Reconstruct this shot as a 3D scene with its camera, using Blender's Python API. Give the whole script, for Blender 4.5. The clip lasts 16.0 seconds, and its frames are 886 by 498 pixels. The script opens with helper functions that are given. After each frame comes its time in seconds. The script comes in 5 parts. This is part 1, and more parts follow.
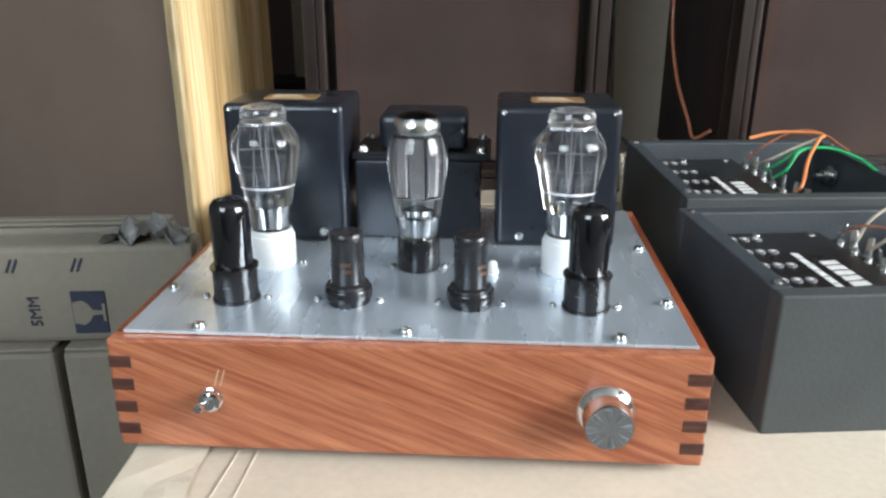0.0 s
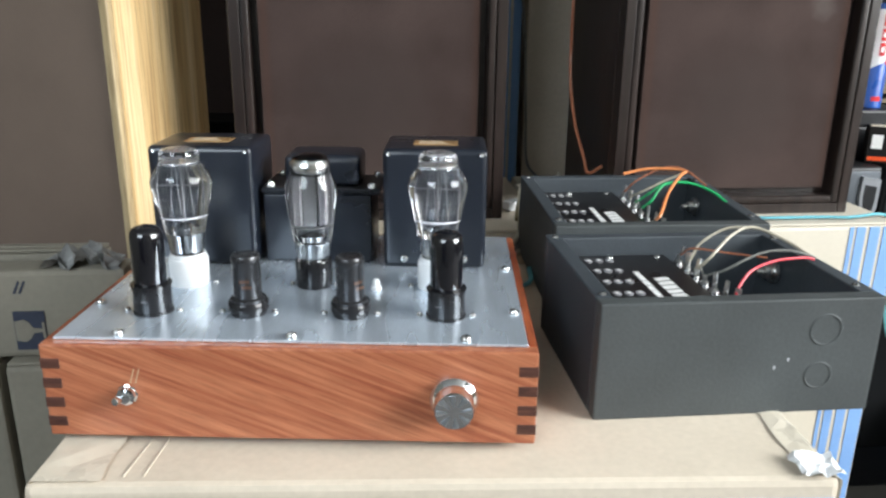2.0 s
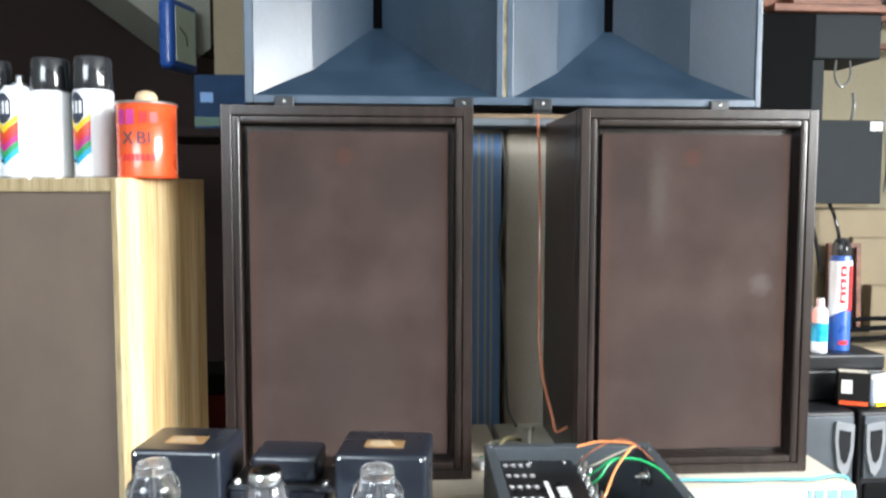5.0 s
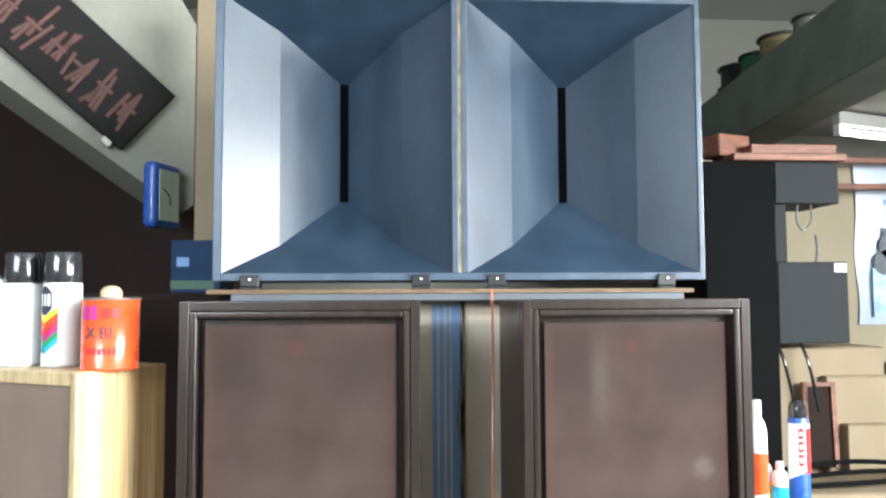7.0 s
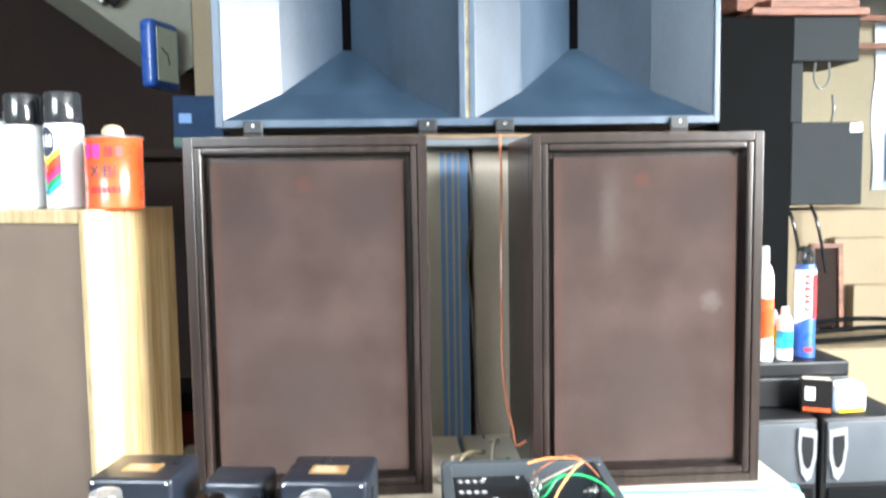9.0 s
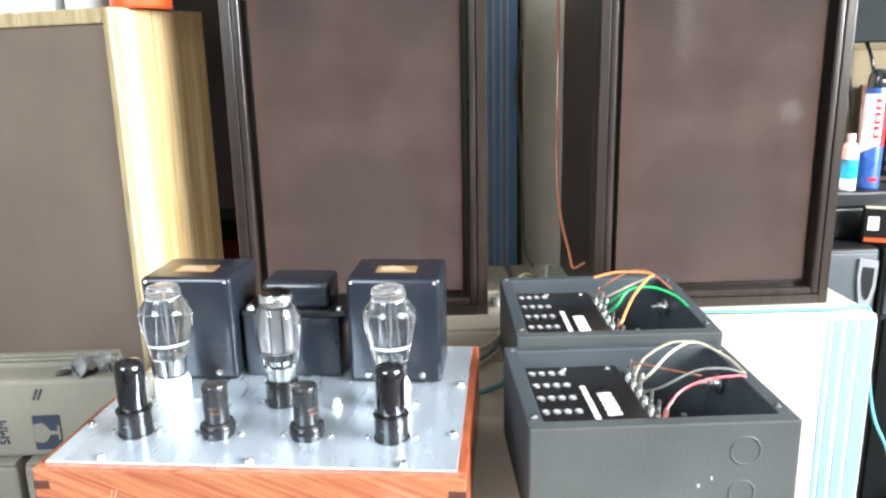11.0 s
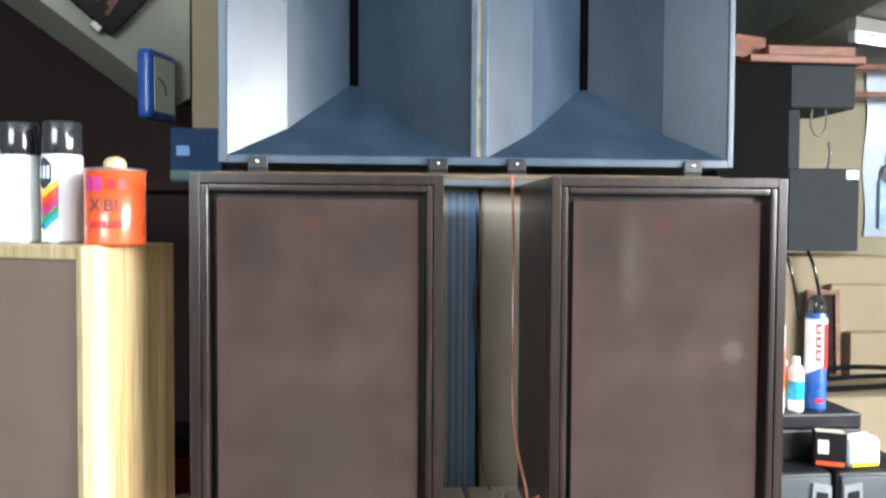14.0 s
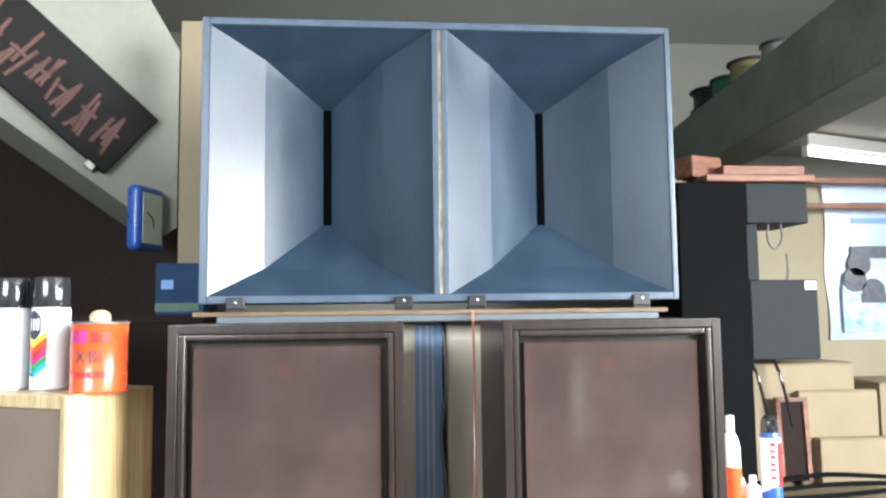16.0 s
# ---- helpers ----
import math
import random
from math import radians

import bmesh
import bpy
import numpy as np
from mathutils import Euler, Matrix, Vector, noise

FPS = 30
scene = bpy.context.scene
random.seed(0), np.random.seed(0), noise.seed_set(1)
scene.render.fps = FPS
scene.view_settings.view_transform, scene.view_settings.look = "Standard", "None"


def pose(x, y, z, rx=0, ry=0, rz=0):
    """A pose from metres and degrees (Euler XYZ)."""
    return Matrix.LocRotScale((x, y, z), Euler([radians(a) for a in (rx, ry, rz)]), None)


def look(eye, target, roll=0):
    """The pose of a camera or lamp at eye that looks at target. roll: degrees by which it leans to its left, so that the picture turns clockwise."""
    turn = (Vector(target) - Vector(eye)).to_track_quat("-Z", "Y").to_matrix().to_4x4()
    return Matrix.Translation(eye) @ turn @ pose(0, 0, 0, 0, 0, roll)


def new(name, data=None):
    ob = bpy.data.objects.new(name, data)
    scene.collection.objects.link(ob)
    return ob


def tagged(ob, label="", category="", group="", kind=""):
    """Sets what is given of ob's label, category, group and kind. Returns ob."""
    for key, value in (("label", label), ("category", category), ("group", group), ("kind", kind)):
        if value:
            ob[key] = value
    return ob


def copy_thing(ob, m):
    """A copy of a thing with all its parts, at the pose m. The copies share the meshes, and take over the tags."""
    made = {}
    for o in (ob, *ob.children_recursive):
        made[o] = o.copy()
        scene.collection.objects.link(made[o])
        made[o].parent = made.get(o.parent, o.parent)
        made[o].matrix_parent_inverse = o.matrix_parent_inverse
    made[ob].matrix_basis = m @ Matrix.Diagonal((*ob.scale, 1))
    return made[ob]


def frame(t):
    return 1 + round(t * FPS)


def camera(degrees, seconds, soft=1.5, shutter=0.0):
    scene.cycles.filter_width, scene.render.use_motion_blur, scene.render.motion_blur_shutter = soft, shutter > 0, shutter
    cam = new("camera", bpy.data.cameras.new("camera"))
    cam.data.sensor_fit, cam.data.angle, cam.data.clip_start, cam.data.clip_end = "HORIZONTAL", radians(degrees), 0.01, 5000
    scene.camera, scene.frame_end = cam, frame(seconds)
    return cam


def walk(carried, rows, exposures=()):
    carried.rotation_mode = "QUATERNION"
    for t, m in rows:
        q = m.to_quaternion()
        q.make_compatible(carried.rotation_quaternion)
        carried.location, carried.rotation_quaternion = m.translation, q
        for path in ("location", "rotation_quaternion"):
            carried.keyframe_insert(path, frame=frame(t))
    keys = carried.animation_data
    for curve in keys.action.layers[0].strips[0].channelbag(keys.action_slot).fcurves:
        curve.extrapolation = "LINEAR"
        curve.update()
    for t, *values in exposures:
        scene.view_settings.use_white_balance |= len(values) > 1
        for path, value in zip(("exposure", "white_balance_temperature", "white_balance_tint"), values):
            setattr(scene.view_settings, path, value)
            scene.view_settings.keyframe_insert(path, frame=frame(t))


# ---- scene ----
cam = camera(60.0, 16.0, soft=2.4, shutter=0.4)
PATH = [
    (0, (-0.048, -0.499, 1.012), (0.071, 1.378, 0.333), 0.1),
    (0.5, (-0.046, -0.532, 1.016), (0.131, 1.346, 0.349), 0.4),
    (1, (-0.033, -0.551, 1.029), (0.169, 1.324, 0.362), 1.0),
    (1.5, (-0.010, -0.581, 1.037), (0.170, 1.305, 0.397), 0.9),
    (2, (0.012, -0.613, 1.041), (0.227, 1.282, 0.438), 0.7),
    (2.5, (0.026, -0.639, 1.048), (0.256, 1.263, 0.476), 0.5),
    (3, (0.035, -0.655, 1.047), (0.271, 1.267, 0.548), -0.2),
    (3.5, (0.056, -0.669, 1.060), (0.265, 1.274, 0.635), 0.4),
    (4, (0.078, -0.688, 1.098), (0.208, 1.276, 0.743), -0.4),
    (4.5, (0.083, -0.689, 1.150), (0.192, 1.294, 0.909), 0.3),
    (5, (0.097, -0.702, 1.192), (0.234, 1.288, 1.049), 0.1),
    (7.5, (0.187, -0.771, 1.341), (0.322, 1.220, 1.481), -0.3),
    (8, (0.188, -0.772, 1.323), (0.311, 1.223, 1.390), -0.0),
    (8.5, (0.181, -0.766, 1.291), (0.292, 1.230, 1.261), -0.7),
    (9, (0.179, -0.746, 1.242), (0.292, 1.244, 1.083), -0.9),
    (9.5, (0.171, -0.723, 1.195), (0.261, 1.252, 0.897), -1.1),
    (10, (0.148, -0.703, 1.145), (0.229, 1.254, 0.744), -1.2),
    (12.5, (0.085, -0.654, 1.134), (0.171, 1.280, 0.628), -1.2),
    (13, (0.098, -0.655, 1.167), (0.206, 1.301, 0.764), -0.8),
    (13.5, (0.105, -0.671, 1.206), (0.247, 1.313, 0.992), 0.1),
    (14, (0.125, -0.693, 1.252), (0.293, 1.299, 1.185), 0.3),
    (14.5, (0.140, -0.724, 1.282), (0.321, 1.268, 1.306), 0.2),
    (15, (0.152, -0.754, 1.310), (0.339, 1.235, 1.401), -0.0),
    (15.5, (0.162, -0.781, 1.328), (0.355, 1.205, 1.464), -0.4),
    (16, (0.170, -0.807, 1.338), (0.360, 1.177, 1.509), -0.7),
]
LIGHT = [(0, -0.3), (1.5, -0.3), (2.5, -0.2), (3.5, 0.1), (4.0, 0.3), (4.5, 0.42), (5.0, 0.55), (7.5, 1.05), (8.5, 1.25), (9.0, 1.4), (9.5, 1.4), (10, 1.3), (12.5, 0.55), (13, 0.6), (13.5, 0.6), (14.5, 0.9), (15.5, 1.1), (16, 1.15)]
walk(cam, [(t, look(eye, target, roll)) for t, eye, target, roll in PATH], LIGHT)

# ---- world and light ----
world = bpy.data.worlds.new("world")
scene.world = world
world.use_nodes = True
wn = world.node_tree.nodes
sky = wn.new("ShaderNodeTexSky")
sky.sky_type = "NISHITA"
sky.sun_disc = False
sky.sun_elevation = radians(42)
sky.sun_rotation = radians(125)
wn["Background"].inputs["Strength"].default_value = 0.03
world.node_tree.links.new(sky.outputs["Color"], wn["Background"].inputs["Color"])

sun = new("sun", bpy.data.lights.new("sun", "SUN"))
sun.data.energy, sun.data.angle, sun.data.color = 0.7, radians(12), (1.0, 0.95, 0.88)
sun.matrix_world = look((3.4, -2.2, 3.4), (0.2, 0.4, 0.8))


def area_lamp(name, eye, target, w, h, power, color):
    data = bpy.data.lights.new(name, "AREA")
    data.shape, data.size, data.size_y, data.energy, data.color = "RECTANGLE", w, h, power, color
    ob = new(name, data)
    ob.matrix_world = look(eye, target)
    return ob


# daylight through the open shop front behind the camera, and through the side door
area_lamp("side_door_daylight", (3.1, -1.15, 2.1), (0.1, 0.25, 0.80), 2.4, 1.5, 445, (0.945, 0.985, 1.0))
area_lamp("shopfront_daylight", (-1.5, -2.2, 2.2), (-0.2, 0.3, 0.8), 1.5, 1.1, 72, (0.80, 0.91, 1.0))


# ---- materials ----
def mat(name, color, rough=0.5, metal=0.0, var=0.12, scale=30.0, bump=0.0, fine=300.0, stretch=(1, 1, 1), rvar=0.1, coat=0.0, hue=None, spec=0.5):
    """Principled surface with blotches (scale), grain (fine), uneven gloss and relief, in object space."""
    m = bpy.data.materials.new(name)
    m.use_nodes = True
    nt = m.node_tree
    b = nt.nodes["Principled BSDF"]
    tc, mp = nt.nodes.new("ShaderNodeTexCoord"), nt.nodes.new("ShaderNodeMapping")
    mp.inputs["Scale"].default_value = stretch
    nt.links.new(tc.outputs["Object"], mp.inputs["Vector"])
    n1, n2 = nt.nodes.new("ShaderNodeTexNoise"), nt.nodes.new("ShaderNodeTexNoise")
    n1.inputs["Scale"].default_value, n1.inputs["Detail"].default_value = scale, 4
    n2.inputs["Scale"].default_value, n2.inputs["Detail"].default_value = fine, 3
    for n in (n1, n2):
        nt.links.new(mp.outputs["Vector"], n.inputs["Vector"])
    add = nt.nodes.new("ShaderNodeMath")
    add.operation = "MULTIPLY_ADD"
    nt.links.new(n2.outputs["Fac"], add.inputs[0])
    add.inputs[1].default_value = 0.45
    nt.links.new(n1.outputs["Fac"], add.inputs[2])
    ramp = nt.nodes.new("ShaderNodeValToRGB")
    e = ramp.color_ramp.elements
    e[0].position, e[1].position = 0.42, 1.05
    dark = [max(0, c * (1 - var)) for c in color]
    light = [min(1, c * (1 + var)) for c in (hue or color)]
    e[0].color, e[1].color = (*dark, 1), (*light, 1)
    nt.links.new(add.outputs[0], ramp.inputs["Fac"])
    nt.links.new(ramp.outputs["Color"], b.inputs["Base Color"])
    mr = nt.nodes.new("ShaderNodeMapRange")
    mr.inputs["To Min"].default_value, mr.inputs["To Max"].default_value = max(0.02, rough - rvar), min(1, rough + rvar)
    nt.links.new(n1.outputs["Fac"], mr.inputs["Value"])
    nt.links.new(mr.outputs["Result"], b.inputs["Roughness"])
    b.inputs["Metallic"].default_value = metal
    b.inputs["Coat Weight"].default_value = coat
    b.inputs["Specular IOR Level"].default_value = spec
    if bump:
        bp = nt.nodes.new("ShaderNodeBump")
        bp.inputs["Strength"].default_value, bp.inputs["Distance"].default_value = bump, 0.002
        nt.links.new(n2.outputs["Fac"], bp.inputs["Height"])
        nt.links.new(bp.outputs["Normal"], b.inputs["Normal"])
    return m


def wood(name, dark, light, mid, along=(1, 12, 12), scale=6.0, turn=0.0, rough=0.4, coat=0.3, turn_z=0.0):
    """Grain drawn out along one axis: broad bands, thin dark pores."""
    m = bpy.data.materials.new(name)
    m.use_nodes = True
    nt = m.node_tree
    b = nt.nodes["Principled BSDF"]
    tc, rot, mp = nt.nodes.new("ShaderNodeTexCoord"), nt.nodes.new("ShaderNodeMapping"), nt.nodes.new("ShaderNodeMapping")
    rot.inputs["Rotation"].default_value = (0, radians(turn), radians(turn_z))
    mp.inputs["Scale"].default_value = along
    nt.links.new(tc.outputs["Object"], rot.inputs["Vector"])
    nt.links.new(rot.outputs["Vector"], mp.inputs["Vector"])
    n1, n2 = nt.nodes.new("ShaderNodeTexNoise"), nt.nodes.new("ShaderNodeTexNoise")
    n1.inputs["Scale"].default_value, n1.inputs["Detail"].default_value, n1.inputs["Distortion"].default_value = scale, 5, 0.6
    n2.inputs["Scale"].default_value, n2.inputs["Detail"].default_value = scale * 7, 6
    for n in (n1, n2):
        nt.links.new(mp.outputs["Vector"], n.inputs["Vector"])
    ramp = nt.nodes.new("ShaderNodeValToRGB")
    e = ramp.color_ramp.elements
    e[0].position, e[0].color = 0.32, (*dark, 1)
    e[1].position, e[1].color = 0.68, (*light, 1)
    x = e.new(0.5)
    x.color = (*mid, 1)
    nt.links.new(n1.outputs["Fac"], ramp.inputs["Fac"])
    r2 = nt.nodes.new("ShaderNodeValToRGB")
    e = r2.color_ramp.elements
    e[0].position, e[0].color = 0.36, (0.55, 0.5, 0.48, 1)
    e[1].position, e[1].color = 0.52, (1, 1, 1, 1)
    nt.links.new(n2.outputs["Fac"], r2.inputs["Fac"])
    mix = nt.nodes.new("ShaderNodeMix")
    mix.data_type, mix.blend_type = "RGBA", "MULTIPLY"
    mix.inputs["Factor"].default_value = 0.7
    nt.links.new(ramp.outputs["Color"], mix.inputs["A"])
    nt.links.new(r2.outputs["Color"], mix.inputs["B"])
    nt.links.new(mix.outputs["Result"], b.inputs["Base Color"])
    bp = nt.nodes.new("ShaderNodeBump")
    bp.inputs["Strength"].default_value, bp.inputs["Distance"].default_value = 0.15, 0.001
    nt.links.new(n2.outputs["Fac"], bp.inputs["Height"])
    nt.links.new(bp.outputs["Normal"], b.inputs["Normal"])
    b.inputs["Roughness"].default_value = rough
    b.inputs["Coat Weight"].default_value, b.inputs["Coat Roughness"].default_value = coat, 0.25
    return m


def glass(name, tint=(1, 1, 1), rough=0.0, ior=1.45):
    m = bpy.data.materials.new(name)
    m.use_nodes = True
    b = m.node_tree.nodes["Principled BSDF"]
    b.inputs["Base Color"].default_value = (*tint, 1)
    b.inputs["Transmission Weight"].default_value = 1
    b.inputs["Roughness"].default_value, b.inputs["IOR"].default_value = rough, ior
    return m


def glow(name, color, strength):
    m = bpy.data.materials.new(name)
    m.use_nodes = True
    b = m.node_tree.nodes["Principled BSDF"]
    b.inputs["Base Color"].default_value = (0.8, 0.8, 0.8, 1)
    b.inputs["Emission Color"].default_value = (*color, 1)
    b.inputs["Emission Strength"].default_value = strength
    return m


CASE_WOOD = wood("padauk_case", (0.30, 0.082, 0.038), (0.52, 0.200, 0.100), (0.41, 0.138, 0.066), along=(0.55, 26, 26), scale=8, turn=-22, rough=0.38, coat=0.25)
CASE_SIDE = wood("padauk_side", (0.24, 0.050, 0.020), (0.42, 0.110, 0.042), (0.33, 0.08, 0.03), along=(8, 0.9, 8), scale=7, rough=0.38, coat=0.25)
KEY_WOOD = wood("dark_finger_joint", (0.05, 0.017, 0.012), (0.12, 0.045, 0.03), (0.08, 0.03, 0.02), along=(2, 20, 20), scale=10, rough=0.5, coat=0.1)
OAK = wood("light_oak_veneer", (0.52, 0.31, 0.13), (0.80, 0.61, 0.35), (0.70, 0.49, 0.24), along=(10, 10, 0.22), scale=4.2, rough=0.5, coat=0.1)
OAK_PALE = wood("pale_oak_edging", (0.40, 0.29, 0.15), (0.58, 0.46, 0.28), (0.5, 0.38, 0.21), along=(13, 13, 0.5), scale=5, rough=0.5, coat=0.1)
SPEAKER_WOOD = wood("dark_brown_lacquer", (0.012, 0.008, 0.007), (0.032, 0.021, 0.018), (0.020, 0.013, 0.011), along=(14, 14, 0.8), scale=5, rough=0.30, coat=0.2)
CLOTH = dict(rough=0.9, var=0.28, scale=9, bump=0.5, fine=900, hue=(0.051, 0.035, 0.031), spec=0.12)
GRILLE = mat("brown_grille_cloth", (0.043, 0.0275, 0.0240), **CLOTH)
GRILLE_SPOTTED = mat("spotted_brown_grille_cloth", (0.043, 0.0275, 0.0240), **CLOTH)


def stain(m, centre, radius, soft, color, strength, stretch=(1, 1, 1), ragged=0.5):
    """A stain with a ragged edge at one place of a cloth, mixed over its colour."""
    nt = m.node_tree
    b = nt.nodes["Principled BSDF"]
    before = b.inputs["Base Color"].links[0].from_socket
    tc, mp, ln = nt.nodes.new("ShaderNodeTexCoord"), nt.nodes.new("ShaderNodeMapping"), nt.nodes.new("ShaderNodeVectorMath")
    mp.vector_type = "TEXTURE"
    mp.inputs["Location"].default_value, mp.inputs["Scale"].default_value = centre, stretch
    nt.links.new(tc.outputs["Object"], mp.inputs["Vector"])
    ln.operation = "LENGTH"
    nt.links.new(mp.outputs["Vector"], ln.inputs[0])
    n = nt.nodes.new("ShaderNodeTexNoise")
    n.inputs["Scale"].default_value, n.inputs["Detail"].default_value = 1.4 / radius, 5
    nt.links.new(tc.outputs["Object"], n.inputs["Vector"])
    wob = nt.nodes.new("ShaderNodeMath")
    wob.operation = "MULTIPLY_ADD"
    nt.links.new(n.outputs["Fac"], wob.inputs[0])
    wob.inputs[1].default_value = radius * ragged * 2
    nt.links.new(ln.outputs["Value"], wob.inputs[2])
    mr = nt.nodes.new("ShaderNodeMapRange")
    mr.interpolation_type = "SMOOTHSTEP"
    edge = radius * (1 + ragged)
    mr.inputs["From Min"].default_value, mr.inputs["From Max"].default_value = edge - soft, edge + soft
    mr.inputs["To Min"].default_value, mr.inputs["To Max"].default_value = strength, 0
    nt.links.new(wob.outputs[0], mr.inputs["Value"])
    mix = nt.nodes.new("ShaderNodeMix")
    mix.data_type = "RGBA"
    nt.links.new(mr.outputs["Result"], mix.inputs["Factor"])
    nt.links.new(before, mix.inputs["A"])
    mix.inputs["B"].default_value = (*color, 1)
    nt.links.new(mix.outputs["Result"], b.inputs["Base Color"])


for g in (GRILLE, GRILLE_SPOTTED):
    stain(g, (0.185, 0.014, 0.514), 0.013, 0.006, (0.078, 0.031, 0.022), 0.45)
    stain(g, (0.10, 0.014, 0.47), 0.040, 0.03, (0.031, 0.0225, 0.0210), 0.6)
    stain(g, (0.285, 0.014, 0.47), 0.050, 0.03, (0.031, 0.0225, 0.0210), 0.6)
    stain(g, (0.19, 0.014, 0.16), 0.085, 0.05, (0.050, 0.037, 0.033), 0.6)
for g in (GRILLE, GRILLE_SPOTTED):
    for x in (0.046, 0.342):
        stain(g, (x, 0.014, 0.306), 0.005, 0.006, (0.066, 0.034, 0.025), 0.55, (1, 1, 60))
    stain(g, (0.194, 0.014, 0.566), 0.004, 0.006, (0.066, 0.034, 0.025), 0.5, (40, 1, 1))
stain(GRILLE_SPOTTED, (0.304, 0.014, 0.310), 0.016, 0.009, (0.090, 0.072, 0.066), 0.7)
stain(GRILLE_SPOTTED, (0.132, 0.014, 0.455), 0.013, 0.012, (0.068, 0.054, 0.047), 0.75, (1, 1, 4.5))
stain(GRILLE_SPOTTED, (0.055, 0.014, 0.565), 0.006, 0.003, (0.13, 0.10, 0.08), 0.7)
OAK_GRILLE = mat("brown_grey_cloth", (0.188, 0.139, 0.110), 0.92, var=0.14, scale=6, bump=0.5, fine=900, spec=0.2)
PLATE = mat("brushed_aluminium_sheet", (0.66, 0.74, 0.83), 0.27, 0.68, var=0.14, scale=14, bump=0.02, fine=240, rvar=0.05, stretch=(3, 0.5, 1))
CHROME = mat("chrome", (0.80, 0.81, 0.83), 0.10, 1.0, var=0.03, rvar=0.03)
STEEL = mat("zinc_screw", (0.66, 0.66, 0.65), 0.28, 1.0, var=0.1)
SPUN = mat("spun_aluminium", (0.55, 0.59, 0.64), 0.38, 1.0, var=0.12, scale=60, stretch=(1, 1, 1))
BLACK_TIN = mat("black_enamel_cover", (0.009, 0.012, 0.019), 0.30, var=0.2, scale=14, bump=0.04, fine=220, coat=0.15)
BLACK_IRON = mat("black_core_varnish", (0.010, 0.011, 0.013), 0.45, var=0.3, scale=40, bump=0.1)
BLACK_GLASS = mat("black_coated_glass", (0.006, 0.006, 0.008), 0.07, var=0.1, rvar=0.03, coat=0.6)
BAKELITE = mat("black_bakelite", (0.014, 0.014, 0.016), 0.19, var=0.15, scale=50, rvar=0.08)
METAL_TUBE = mat("grey_black_tube_metal", (0.040, 0.040, 0.043), 0.27, 0.5, var=0.2, scale=40)
CERAMIC = mat("white_ceramic", (0.82, 0.83, 0.84), 0.25, var=0.04, scale=20)
CLEAR = glass("clear_tube_glass", ior=1.38)
MICA = mat("mica_disc", (0.50, 0.51, 0.55), 0.4, var=0.08)
GREY_ANODE = mat("grey_anode_plate", (0.13, 0.13, 0.135), 0.4, 0.7, var=0.15, scale=80)
ROD = mat("dull_nickel_rod", (0.15, 0.15, 0.16), 0.45, 0.8, var=0.1)
GETTER = mat("silver_getter_film", (0.75, 0.76, 0.77), 0.12, 1.0, var=0.06)
BRASS = mat("brass_label", (0.48, 0.29, 0.13), 0.4, 0.55, var=0.18, scale=70)
CARD = mat("cream_cardboard", (0.56, 0.485, 0.385), 0.75, var=0.10, scale=6, bump=0.12, fine=140, hue=(0.60, 0.52, 0.42))
# beige cardboard, its colour lowered to carry the shade at the back
CARD_BEIGE_SHADED = mat("shade_darkened_beige_cardboard", (0.235, 0.185, 0.118), 0.8, var=0.12, scale=5, bump=0.12, fine=120)
CARD_EDGE = mat("cardboard_edge", (0.45, 0.37, 0.26), 0.85, var=0.2, scale=40, bump=0.3)
CARD_WHITE = mat("white_faced_cardboard", (0.51, 0.465, 0.385), 0.6, var=0.06, scale=7, bump=0.08, fine=120)
CARD_OLIVE = mat("grey_brown_cardboard", (0.215, 0.195, 0.155), 0.78, var=0.12, scale=6, bump=0.14, fine=120, hue=(0.225, 0.205, 0.165))
TAPE = mat("clear_packing_tape", (0.60, 0.54, 0.44), 0.28, var=0.12, scale=20, bump=0.4, fine=60)
BLUE_PRINT = mat("blue_print", (0.16, 0.30, 0.56), 0.6, var=0.1, scale=14)
NAVY_PRINT = mat("navy_print", (0.028, 0.035, 0.06), 0.7, var=0.2, scale=30)
XO_PAINT = mat("blue_black_paint", (0.040, 0.048, 0.056), 0.58, var=0.22, scale=16, bump=0.18, fine=260, rvar=0.12)
XO_FRONT = mat("slate_textured_paint", (0.049, 0.055, 0.056), 0.62, var=0.26, scale=11, bump=0.12, fine=300, rvar=0.12)
XO_INSIDE = mat("black_inside", (0.010, 0.012, 0.016), 0.35, var=0.3, scale=20)
PANEL_BLACK = mat("black_dial_panel", (0.007, 0.007, 0.008), 0.3, var=0.2, scale=30)
WHITE_INK = mat("white_ink", (0.72, 0.72, 0.71), 0.6, var=0.12, scale=200)
GREY_INK = mat("grey_ink", (0.20, 0.20, 0.21), 0.5, var=0.2, scale=200)
HORN = mat("blue_grey_horn_paint", (0.0165, 0.032, 0.054), 0.36, var=0.26, scale=7, bump=0.08, fine=110, rvar=0.12, hue=(0.022, 0.039, 0.062), stretch=(1.6, 1.6, 0.7), coat=0.03)
HORN_EDGE = mat("blue_grey_rim_paint", (0.045, 0.068, 0.100), 0.4, var=0.25, scale=25, bump=0.05)
SLATE = mat("grey_painted_board", (0.075, 0.088, 0.10), 0.6, var=0.12, scale=8)
PLY = wood("weathered_ply", (0.09, 0.055, 0.03), (0.20, 0.135, 0.075), (0.13, 0.085, 0.045), along=(1, 10, 14), scale=6, rough=0.7, coat=0)
BLACK_PLASTIC = mat("black_plastic", (0.006, 0.0065, 0.008), 0.45, var=0.2, scale=18, bump=0.08, spec=0.3)
